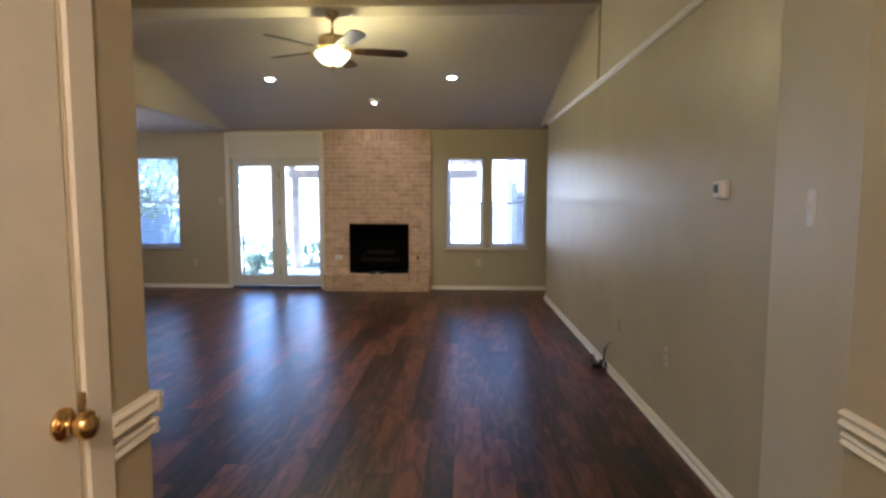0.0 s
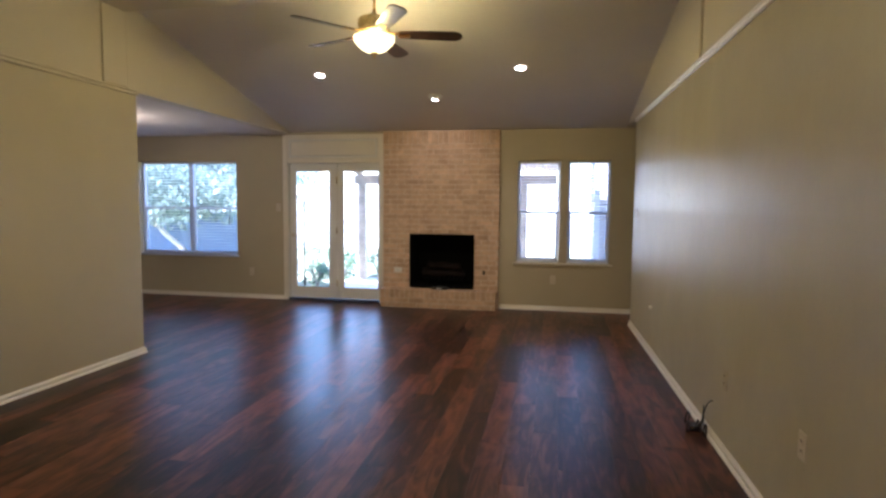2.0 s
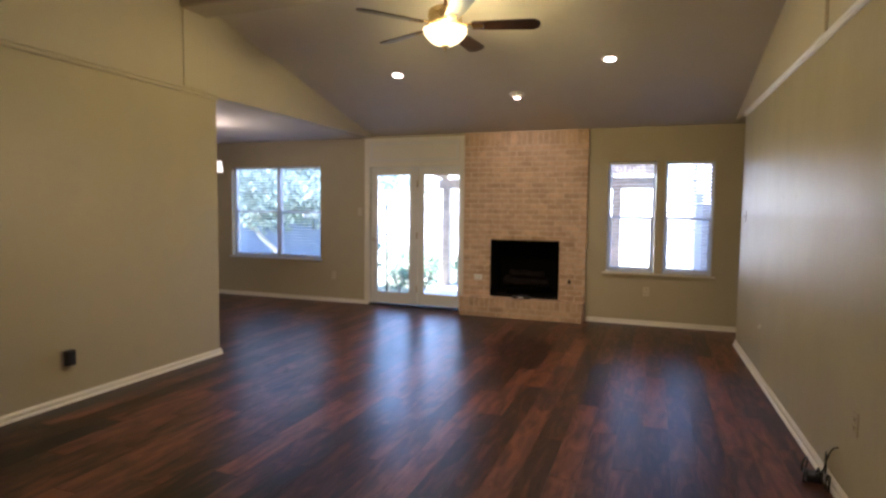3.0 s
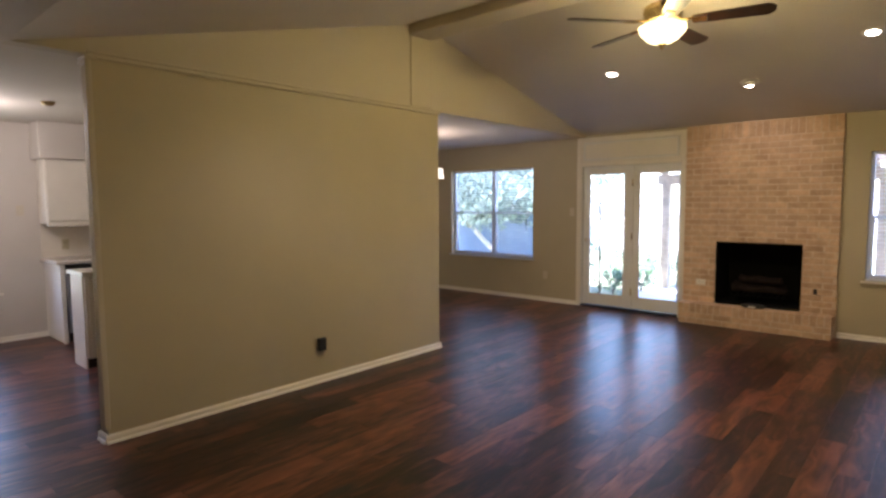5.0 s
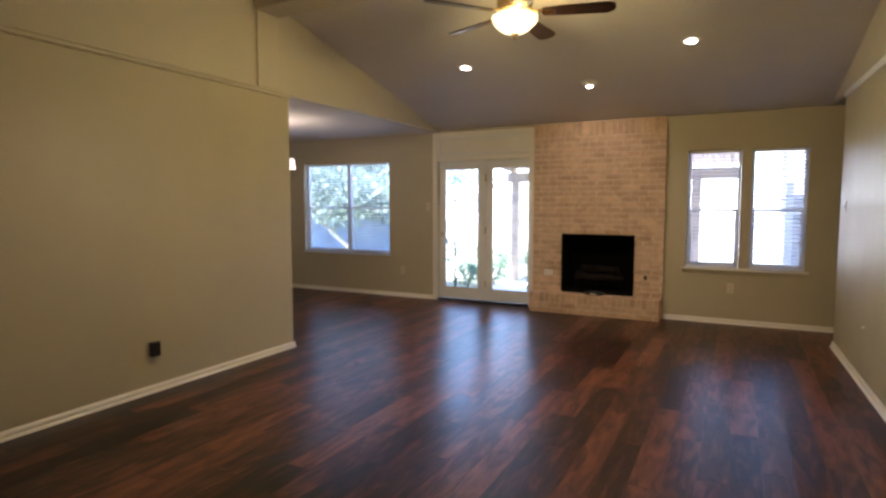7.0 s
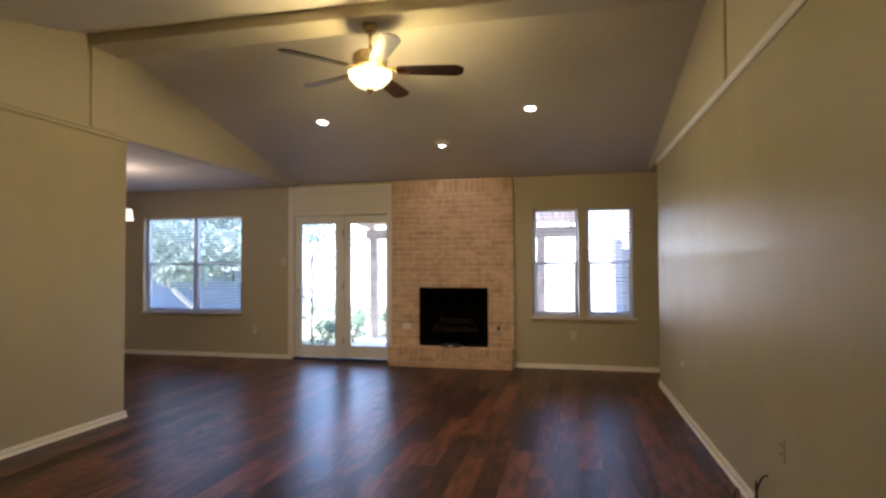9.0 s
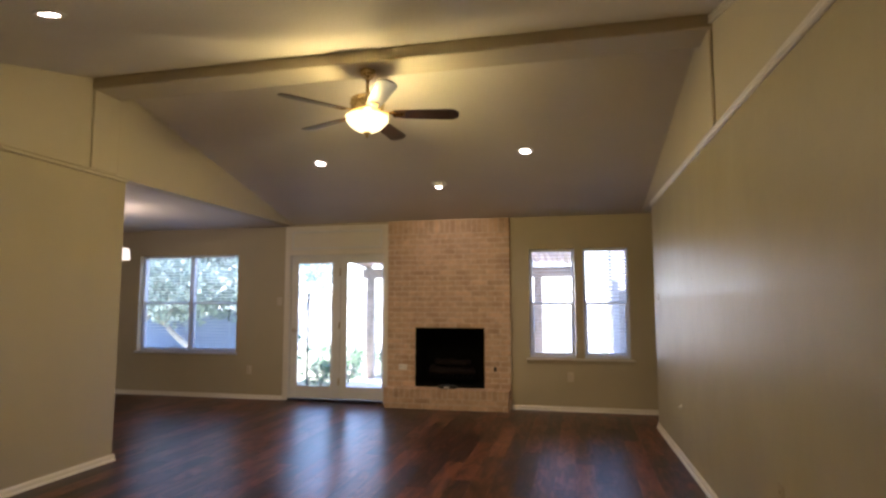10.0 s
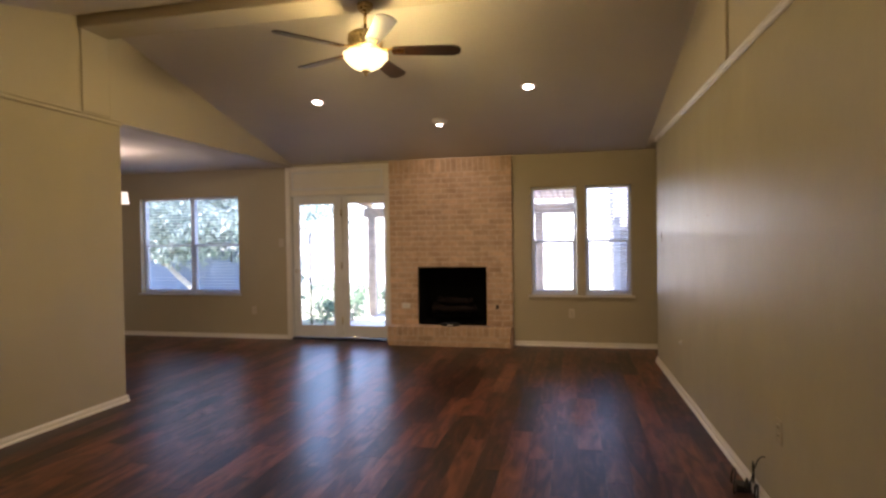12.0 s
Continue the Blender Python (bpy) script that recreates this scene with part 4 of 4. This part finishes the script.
for ring_y, ring_z, r in ((CY - 0.04, 0.125, 0.055), (CY - 0.12, 0.045, 0.04)):
    bm = bmesh.new()
    tube(bm, [(3.025 + 0.012 * math.cos(a), ring_y + r * math.cos(a), max(0.006, ring_z + r * math.sin(a))) for a in (i * 2 * math.pi / 26 for i in range(27))], 0.0040, seg=6)
    part("loop", bm, M_BLACK, cable)
bm = bmesh.new()
tube(bm, [(3.02 + 0.012 * u, CY - 0.03 - 0.17 * u * (0.6 + 0.4 * u), 0.08 + 0.19 * math.sin(u * 1.35)) for u in (i / 16 for i in range(17))], 0.0042, seg=6)
part("loose_end", bm, M_BLACK, cable)
boxes("adapter", [(2.95, 3.01, CY - 0.03, CY + 0.06, 0.002, 0.04)], M_BLACK, cable, 0.008, "", 2)

# ---- dining chandelier, one shade past the partition ----
CHX, CHY = -3.03, 6.34
ch = thing("chandelier", CHX, CHY, LOW, "hanging lamp with small lit linen shades", "chandelier")
bm = bmesh.new()
lathe(bm, [(0.0, LOW), (0.06, LOW), (0.055, LOW - 0.02), (0.012, LOW - 0.03), (0.01, 1.86), (0.03, 1.84), (0.035, 1.80), (0.0, 1.77)], Matrix.Translation((CHX, CHY, 0)), 18)
part("stem", bm, M_ANTIQUE, ch)
for k in range(5):
    a = radians(-48 + 72 * k)
    ux, uy = math.cos(a), math.sin(a)
    bm = bmesh.new()
    tube(bm, [(CHX + ux * 0.26 * u, CHY + uy * 0.26 * u, 1.81 - 0.06 * math.sin(u * 3.1)) for u in (i / 8 for i in range(9))], 0.007, seg=6)
    part("arm", bm, M_ANTIQUE, ch)
    bm = bmesh.new()
    lathe(bm, [(0.085, 1.82), (0.070, 1.95)], Matrix.Translation((CHX + ux * 0.26, CHY + uy * 0.26, 0)), 20)
    lathe(bm, [(0.068, 1.95), (0.083, 1.82)], Matrix.Translation((CHX + ux * 0.26, CHY + uy * 0.26, 0)), 20)
    part("shade", bm, M_SHADE, ch, "small lit cream shade")
lamp("chandelier_bulb", "POINT", pose(CHX, CHY, 2.02), DINING_W, SOFT_WARM, size=0.08)

# ---- kitchen seen through the passage ----
KY = 3.45
# run along the far wall: end panel, dishwasher, worktop, wall cabinet, soffit
fil = thing("cabinet_end_panel", -5.25, 2.75, 0, "white end panel closing the kitchen base run", "end panel")
boxes("panel", [(WEST + 0.002, -4.955, 2.745, 2.775, 0.0, 0.865)], M_CAB, fil, 0.003)
boxes("front_stile", [(-4.955, -4.925, 2.735, 2.780, 0.0, 0.865)], M_CAB, fil, 0.003)
dw = thing("dishwasher", -5.2, 3.09, 0, "steel-fronted dishwasher under the kitchen worktop", "dishwasher")
boxes("body", [(WEST + 0.05, -4.965, 2.795, 3.385, 0.10, 0.845)], M_BLACK, dw, 0.003)
# black strip across the top of the front
boxes("control_panel", [(-4.965, -4.945, 2.797, 3.383, 0.79, 0.845)], M_BLACK, dw, 0.004, "black strip just below the worktop")
boxes("front", [(-4.965, -4.940, 2.797, 3.383, 0.11, 0.785)], M_STEEL, dw, 0.004)
boxes("toe_kick", [(WEST + 0.05, -5.02, 2.797, 3.383, 0.0, 0.10)], M_BLACK, dw, 0.0)
structure(boxes("worktop", [(WEST + 0.002, -4.905, 2.705, KY, 0.868, 0.905)], M_STONE, bevel=0.004), "speckled stone kitchen worktop", "worktop")
structure(boxes("backsplash", [(WEST + 0.001, WEST + 0.012, 2.730, KY, 0.905, 1.30)], M_BACKSPLASH), "cream kitchen backsplash", "backsplash")
structure(boxes("soffit", [(WEST + 0.001, -5.19, 2.675, KY, 2.02, LOW)], M_KITCHEN, bevel=0.004), "pale boxed soffit above the wall cabinet", "soffit")
uc = thing("wall_cabinet", -5.4, 3.10, 1.28, "white wall cabinet with a plain door", "wall cabinet")
boxes("body", [(WEST + 0.002, -5.25, 2.725, KY, 1.30, 2.018)], M_CAB, uc, 0.003)
boxes("door", [(-5.25, -5.23, 2.735, 3.230, 1.335, 2.00)], M_CAB, uc, 0.004)
boxes("light_rail", [(-5.262, -5.226, 2.725, KY, 1.272, 1.318)], M_CAB, uc, 0.005)
wall_plate("outlet", WEST + 0.012, 2.97, 1.05, -90, "tan outlet plate on the kitchen backsplash", mat=M_WALL)
# nearer base cabinet, its doors to the passage
bc = thing("base_cabinet", -3.9, 2.6, 0, "white base cabinet with a panelled door and small knob", "base cabinet")
boxes("body", [(-3.99, -3.63, 2.580, KY, 0.10, 0.865)], M_CAB, bc, 0.003)
boxes("end_panel", [(-3.99, -3.66, 2.565, 2.580, 0.0, 0.865)], M_CAB, bc, 0.003)
boxes("plinth", [(-3.99, -3.70, 2.580, KY, 0.0, 0.10)], M_BLACK, bc)
for y0, y1 in ((2.60, 3.00), (3.02, 3.42)):
    dr = boxes("door", [(-3.63, -3.61, y0, y1, 0.13, 0.66)], M_CAB, bc, 0.004)
    boxes("raised_panel", [(-3.61, -3.602, y0 + 0.06, y1 - 0.06, 0.19, 0.60)], M_CAB, dr, 0.006)
    boxes("drawer", [(-3.63, -3.61, y0, y1, 0.69, 0.85)], M_CAB, bc, 0.004)
    bm = bmesh.new()
    lathe(bm, [(0.0, 0.0), (0.006, 0.0), (0.006, 0.012), (0.014, 0.018), (0.012, 0.026), (0.0, 0.028)], pose(-3.61, y0 + 0.05, 0.62, 0, 90, 0), 12)
    part("knob", bm, M_BRASS, bc, "small brass knob")
structure(boxes("worktop", [(-4.02, -3.585, 2.545, KY, 0.868, 0.905)], M_STONE, bevel=0.004), "speckled stone kitchen worktop", "worktop")
kl = thing("kitchen_ceiling_light", -4.2, 1.75, LOW, "round lit flush ceiling light in the kitchen", "ceiling light")
bm = bmesh.new()
lathe(bm, [(0.17, LOW), (0.17, LOW - 0.02), (0.15, LOW - 0.06), (0.08, LOW - 0.085), (0.0, LOW - 0.09)], Matrix.Translation((-4.2, 1.75, 0)), 28)
part("diffuser", bm, M_SHADE, kl, "glowing white diffuser")
lamp("kitchen_bulb", "POINT", pose(-4.2, 1.75, LOW - 0.2), KITCHEN_W, (1.0, 0.86, 0.70), size=0.12)
# added warm fill for the hall, a lamp out of view at its south end
hlt = thing("hall_fill_light", 1.95, -1.3, LOW, "unseen round ceiling light added to brighten the hall", "ceiling light")
bm = bmesh.new()
lathe(bm, [(0.15, LOW), (0.15, LOW - 0.02), (0.13, LOW - 0.05), (0.07, LOW - 0.07), (0.0, LOW - 0.075)], Matrix.Translation((1.95, -1.3, 0)), 28)
part("diffuser", bm, M_SHADE, hlt, "glowing white diffuser")
lamp("hall_fill_bulb", "POINT", pose(1.95, -1.3, LOW - 0.2), HALL_W, HALL_WARM, size=0.12)
# small dark fixture on the kitchen ceiling, without a lamp
sd = thing("ceiling_fixture", -3.79, 2.42, LOW, "small dark ceiling fixture in the kitchen", "ceiling fixture")
bm = bmesh.new()
lathe(bm, [(0.0, LOW), (0.055, LOW), (0.052, LOW - 0.02), (0.03, LOW - 0.035), (0.0, LOW - 0.036)], Matrix.Translation((-3.79, 2.42, 0)), 18)
part("body", bm, M_ANTIQUE, sd)

# ---- garden ----
structure(boxes("ground", [(-600, 600, Y1 + 0.03, 900, -0.30, -0.06), (-600, WEST - 0.26, -900, Y1 + 0.03, -0.30, -0.06), (4.54, 600, -900, Y1 + 0.03, -0.30, -0.06), (WEST - 0.26, 4.54, -900, -2.22, -0.30, -0.06)], M_GRASS), "lawn reaching into the distance", "ground")
structure(boxes("pavement_patio", [(-1.75, 4.2, Y1 + 0.03, 11.5, -0.10, -0.05)], M_CONCRETE, bevel=0.01), "pale concrete patio slab, brightly lit", "patio")


def leaf_cluster(bm, c, spread, count, size, rg):
    for _ in range(count):
        while True:
            p = Vector((rg.uniform(-1, 1), rg.uniform(-1, 1), rg.uniform(-1, 1)))
            if p.length < 1:
                break
        p = Vector(c) + Vector((p.x * spread[0], p.y * spread[1], p.z * spread[2]))
        s = size * rg.uniform(0.6, 1.3)
        r = Euler((rg.uniform(0, 6.3), rg.uniform(0, 6.3), rg.uniform(0, 6.3))).to_matrix()
        q = [Vector((-s, 0, 0)), Vector((0, -s * 0.42, s * 0.1)), Vector((s, 0, 0)), Vector((0, s * 0.42, s * 0.1))]
        bm.faces.new([bm.verts.new(p + r @ v) for v in q])


def tree(x, y, height, crown_r, seed, label, lean=(0, 0), trunk_r=0.16, leaves=2600):
    rg = random.Random(seed)
    t = thing("tree", x, y, -0.06, label, "tree", "garden trees")
    bm = bmesh.new()
    base = Vector((x, y, -0.06))
    fork = base + Vector((lean[0], lean[1], height * 0.33))
    tube(bm, [base, base.lerp(fork, 0.4) + Vector((0.05, 0, 0)), base.lerp(fork, 0.75) - Vector((0.04, 0, 0)), fork], trunk_r, trunk_r * 0.75, 10)
    ends = []
    for k in range(7):
        a = k * 0.9 + rg.uniform(-0.3, 0.3)
        out = crown_r * rg.uniform(0.5, 0.95)
        e = fork + Vector((math.cos(a) * out, math.sin(a) * out, height * rg.uniform(0.12, 0.5)))
        mid_p = fork.lerp(e, 0.5) + Vector((0, 0, height * 0.09))
        tube(bm, [fork - Vector((0, 0, 0.1)), mid_p, e], trunk_r * 0.6, trunk_r * 0.14, 7)
        ends += [mid_p, e, fork.lerp(e, 0.75) + Vector((rg.uniform(-0.4, 0.4), rg.uniform(-0.4, 0.4), 0.3))]
    part("trunk", bm, M_BARK, t, "trunk and limbs, bark colour lightened for sunlight")
    bm = bmesh.new()
    for e in ends:
        for _ in range(3):
            c = e + Vector((rg.gauss(0, 0.35), rg.gauss(0, 0.35), rg.gauss(0, 0.3))) * crown_r * 0.4
            leaf_cluster(bm, c, (crown_r * 0.28, crown_r * 0.28, crown_r * 0.2), leaves // (3 * len(ends)), 0.07, rg)
    part("crown", bm, M_LEAF, t, "loose green crown with gaps, colour paled for haze")
    return t


tree(-6.2, 12.7, 3.05, 2.3, 3, "garden tree with pale sunlit trunk and loose green crown", (-1.2, 0.2), 0.07, 18000)
tree(-9.2, 13.6, 3.6, 2.4, 5, "broad garden tree with loose green crown by the wall", (0.9, 0.0), 0.08, 14000)
tree(-7.4, 17.0, 4.4, 2.2, 8, "young tree with a light green crown by the fence", (0.2, 0.0), 0.12, 5000)
tree(-12.5, 4.5, 5.0, 2.4, 9, "garden tree beside the kitchen window", (0.2, 0.3), 0.15, 2600)


def shrub(x, y, h, r, seed, label, leaves=520):
    rg = random.Random(seed)
    s = thing("shrub", x, y, -0.06, label, "shrub", "garden shrubs")
    bm = bmesh.new()
    tips = []
    for k in range(9):
        a = rg.uniform(0, 6.3)
        e = Vector((x + math.cos(a) * r * rg.uniform(0.3, 0.9), y + math.sin(a) * r * rg.uniform(0.3, 0.9), h * rg.uniform(0.6, 1.0)))
        tube(bm, [(x, y, -0.06), Vector((x, y, 0)).lerp(e, 0.5) + Vector((0, 0, h * 0.12)), e], 0.012, 0.003, 5)
        tips.append(e)
    part("stems", bm, M_BARK, s)
    bm = bmesh.new()
    for e in tips:
        leaf_cluster(bm, e, (r * 0.5, r * 0.5, h * 0.3), leaves // 12, 0.036, rg)
    leaf_cluster(bm, (x, y, h * 0.35), (r, r, h * 0.35), leaves // 5, 0.04, rg)
    part("foliage", bm, M_SHRUB, s, "green leaves lightened in colour for glare")


for i, (x, y, h, r) in enumerate(((-2.0, 10.0, 0.30, 0.22), (-1.75, 10.6, 0.36, 0.26), (-2.05, 11.6, 0.45, 0.3), (-1.5, 12.0, 0.45, 0.3), (-0.9, 12.3, 0.62, 0.42), (-2.35, 11.0, 0.55, 0.32), (-1.15, 12.6, 0.6, 0.36))):
    shrub(x, y, h, r, 20 + i, "leafy green garden shrub beside the patio", 420)
for i, (x, y, h) in enumerate(((-2.25, 9.9, 0.95), (-2.0, 11.2, 1.7), (-1.35, 11.7, 1.6), (-2.55, 10.2, 0.8), (-2.3, 10.9, 1.05), (-1.75, 12.1, 1.3))):
    rg = random.Random(60 + i)
    v = thing("climbing_plant", x, y, -0.06, "thin climbing plant with sparse leaves", "climbing plant", "climbing plants")
    bm = bmesh.new()
    pts = [(x + 0.10 * math.sin(k * 0.9 + i), y + 0.08 * math.cos(k * 1.1), -0.06 + h * k / 12) for k in range(13)]
    tube(bm, pts, 0.010, 0.004, 5)
    part("stem", bm, M_BARK, v)
    bm = bmesh.new()
    for p in pts[2:]:
        leaf_cluster(bm, p, (0.14, 0.12, 0.09), 5, 0.04, rg)
    part("foliage", bm, M_SHRUB, v)
stake = thing("garden_pole", -2.05, 9.6, -0.06, "thin dark metal pole standing in the bed", "pole")
bm = bmesh.new()
tube(bm, [(-2.05, 9.6, -0.06), (-2.05, 9.6, 1.45)], 0.015, seg=10)
part("shaft", bm, M_BLACK, stake)
bm = bmesh.new()
lathe(bm, [(0.0, 1.49), (0.016, 1.475), (0.019, 1.45), (0.0, 1.44)], Matrix.Translation((-2.05, 9.6, 0)), 12)
part("cap", bm, M_BLACK, stake)

# patio cover: posts, beams, rafters and corrugated sheets
pg = thing("patio_cover", 0.2, 10.0, -0.05, "timber patio cover with rafters and corrugated roof sheets", "patio cover")
for x in (-1.60, 1.52):
    boxes("post", [(x - 0.07, x + 0.07, 11.23, 11.37, -0.05, 1.80)], M_TIMBER, pg, 0.006)
boxes("front_beam", [(-1.75, 2.12, 11.22, 11.38, 1.80, 1.98)], M_TIMBER, pg, 0.006)
boxes("ledger", [(-1.75, 2.12, Y1 + 0.004, Y1 + 0.05, 2.16, 2.30)], M_TIMBER, pg, 0.005)
slope = math.atan((2.30 - 2.06) / 2.75)
for i in range(7):
    x = -1.68 + i * 0.62
    bm = bmesh.new()
    add_box(bm, x - 0.02, x + 0.02, 0, 2.95, -0.05, 0.05, 0.004, Matrix.Translation((0, Y1 + 0.05, 2.27)) @ Matrix.Rotation(-slope, 4, "X"))
    part("rafter", bm, M_TIMBER, pg)
m_s = Matrix.Translation((0, Y1 + 0.05, 2.335)) @ Matrix.Rotation(-slope, 4, "X")
for i in range(5):
    bm = bmesh.new()
    x0 = -1.78 + i * 0.80
    n_w = 33
    rows = [[bm.verts.new(m_s @ Vector((x0 + 0.78 * k / (n_w - 1), yy, 0.012 * math.sin(k * math.pi / 2)))) for k in range(n_w)] for yy in (1.35, 3.05)]
    for k in range(n_w - 1):
        bm.faces.new((rows[0][k], rows[0][k + 1], rows[1][k + 1], rows[1][k]))
    bmesh.ops.solidify(bm, geom=list(bm.faces), thickness=0.004)
    part("roof_sheet", bm, M_PANEL, pg, "weathered corrugated sheet")

# wing of the house beyond the windows, with a downpipe
wing = thing("house_wing", 4.4, 10.2, -0.06, "grey sided wing of the house beyond the patio", "house wing")
boxes("wall", [(2.75, 4.5, Y1 + 1.45, 11.6, -0.06, 2.5)], M_SIDING, wing)
for i in range(13):
    boxes("siding_board", [(2.73, 2.75, Y1 + 1.45, 11.6, 0.0 + i * 0.19, 0.182 + i * 0.19)], M_SIDING, wing, 0.003)
boxes("corner_board", [(2.70, 2.79, Y1 + 1.38, Y1 + 1.45, -0.06, 2.5)], M_VINYL, wing, 0.004)

# fence
fence = thing("fence", -2, 18.2, -0.06, "tall board fence around the garden, colour whitened for sun glare", "fence")
bm = bmesh.new()
add_box(bm, -0.068, 0.068, -0.01, 0.01, 0, 1.75, 0.004)
board = mesh_of("board", bm, M_FENCE)
for i in range(150):
    o = put("board", board)
    o.parent, o.matrix_parent_inverse = fence, fence.matrix_basis.inverted()
    o.matrix_basis = pose(-13.5 + i * 0.142, 18.2 + 0.004 * math.sin(i * 1.7), -0.04 + 0.012 * math.sin(i * 2.3))
for i in range(9):
    boxes("post", [(-13.5 + i * 2.6, -13.41 + i * 2.6, 18.22, 18.31, -0.06, 1.7)], M_FENCE, fence, 0.004)
for z in (0.3, 1.4):
    boxes("rail", [(-13.6, 7.9, 18.22, 18.26, z, z + 0.09)], M_FENCE, fence, 0.004)
side = thing("fence", -14, 8, -0.06, "board fence beside the house, colour whitened for sun glare", "fence")
for i in range(70):
    o = put("board", board)
    o.parent, o.matrix_parent_inverse = side, side.matrix_basis.inverted()
    o.matrix_basis = pose(-13.6, 8.4 + i * 0.142 - 0.0, -0.05, 0, 0, 90)
for i in range(4):
    boxes("post", [(-13.72, -13.63, 8.4 + i * 3, 8.49 + i * 3, -0.06, 1.7)], M_FENCE, side, 0.004)
gw = thing("garden_wall", -8.5, 14.6, -0.06, "low garden wall with blue-grey shade put into its colour", "garden wall")
boxes("panel", [(-14, -9.6, 14.6, 14.75, -0.06, 1.16), (-9.6, -5.2, 14.6, 14.75, -0.06, 1.16)], M_BLUEWALL, gw, 0.004)
boxes("end_panel", [(-5.2, -5.0, 14.602, 14.75, -0.06, 1.24)], M_BLUEWALL, gw, 0.004)

# ---- small pieces last: bricks ----
rb = random.Random(2)
BW, BH, J = 0.196, 0.058, 0.011
stretchers = [brick_mesh(BW, BH, 0.03) for k in range(4)]
halves = {}


def lay(mesh, x, y, z, rz=0.0):
    o = put("brick", mesh)
    o.parent, o.matrix_parent_inverse = fire, fire.matrix_basis.inverted()
    o.matrix_basis = pose(x, y + rb.uniform(-0.002, 0.0025), z, 0, rb.uniform(-0.25, 0.25), rz)


def row(x0, x1, y, z, shift, min_w=0.03, depth=0.03):
    """One course of bricks from x0 to x1, with the cut bricks at its ends."""
    x = x0 - shift
    while x < x1 - 0.01:
        a, b = max(x, x0), min(x + BW, x1)
        w = b - a
        if w > min_w:
            if abs(w - BW) < 1e-4:
                me = rb.choice(stretchers)
            else:
                key = round(w, 2)
                if key not in halves:
                    halves[key] = brick_mesh(key - 0.004, BH, depth)
                me = halves[key]
            lay(me, (a + b) / 2, y, z)
        x += BW + J


z, n = BH / 2 + 0.0465, 0
yb = FY + 0.008
while z < 2.22:
    sh = 0.0 if n % 2 else (BW + J) / 2
    if z < 0.25:
        pass
    elif z + BH / 2 < BZ1 + 0.005:
        row(FX0, BX0, yb, z, sh)
        row(BX1, FX1, yb, z, sh)
    else:
        row(FX0, FX1, yb, z, sh)
    z += BH + J
    n += 1
top0 = z - BH / 2
bm_w = 0.062
sold = brick_mesh(bm_w, 2.43 - top0, 0.03)
x = FX0 + bm_w / 2
while x < FX1 - 0.02:
    lay(sold, x, yb, (top0 + 2.43) / 2)
    x += bm_w + 0.0095
# hearth: two stretcher courses and a rowlock edge
for n, zz in enumerate((0.033, 0.102)):
    row(FX0 + 0.018, FX1 - 0.012, HY + 0.012, zz, 0.0 if n else (BW + J) / 2)
rowlock = brick_mesh(0.060, 0.112, 0.205)
x = FX0 + 0.018 + 0.03
while x < FX1 - 0.03:
    lay(rowlock, x, HY + 0.1, 0.195)
    x += 0.0705

# ---- floor: base and planks ----
floor = structure(boxes("floor", [(WEST, 4.30, 0.72, D, -0.05, -0.0025), (1.05, 2.99, -2.1, 0.72, -0.05, -0.0025)], M_JOINT), "dark mahogany plank floor with a satin sheen", "floor")
PW, PL = 0.152, 1.22
bm = bmesh.new()
add_box(bm, -PW / 2 + 0.0003, PW / 2 - 0.0003, -PL / 2 + 0.0003, PL / 2 - 0.0003, -0.008, 0.0, 0.0005)
plank = mesh_of("plank", bm, M_FLOOR)
rest_v, rest_f = [], []
near = 0
rp = random.Random(7)
cut = {}


def cut_plank(w, length):
    key = (round(w, 3), round(length, 2))
    if key not in cut:
        b2 = bmesh.new()
        add_box(b2, -key[0] / 2 + 0.0003, key[0] / 2 - 0.0003, -key[1] / 2 + 0.0003, key[1] / 2 - 0.0003, -0.008, 0.0, 0.0005)
        cut[key] = mesh_of("plank", b2, M_FLOOR)
    return cut[key]


def planks(x0, x1, y0, y1, as_parts):
    global near
    c = math.floor(x0 / PW)
    while c * PW < x1:
        a, b = max(c * PW, x0), min((c + 1) * PW, x1)
        if b - a > 0.01:
            y = y0 - (((c * 0.41) % 1.0) * PL)
            while y < y1:
                p, q = max(y, y0), min(y + PL, y1)
                if q - p > 0.02:
                    cx, cy = (a + b) / 2, (p + q) / 2
                    if as_parts and near < 300:
                        full = abs(b - a - PW) < 1e-4 and abs(q - p - PL) < 1e-4
                        o = put("plank", plank if full else cut_plank(b - a, q - p))
                        o.parent = floor
                        o.matrix_basis = Matrix.Translation((cx, cy, rp.uniform(-0.0003, 0.0)))
                        near += 1
                    else:
                        i = len(rest_v)
                        for z in (-0.008, -0.0003):
                            rest_v.extend([(a + 0.0003, p + 0.0003, z), (b - 0.0003, p + 0.0003, z), (b - 0.0003, q - 0.0003, z), (a + 0.0003, q - 0.0003, z)])
                        rest_f.extend([[i + k for k in f] for f in ((4, 5, 6, 7), (0, 1, 5, 4), (1, 2, 6, 5), (2, 3, 7, 6), (3, 0, 4, 7))])
                y += PL
        c += 1


planks(PART, EAST + 0.12, 0.84, D, True)
planks(1.05, 3.0, -2.1, 0.84, False)
planks(WEST, PART, 0.84, D, False)
planks(EAST + 0.12, 4.30, 6.4, D, False)
me = bpy.data.meshes.new("planks_beyond")
me.from_pydata(rest_v, [], rest_f)
me.materials.append(M_FLOOR_REST)
tagged(put("planks_beyond", me, floor), "mahogany planks of the adjoining rooms", "", "", "stuff")
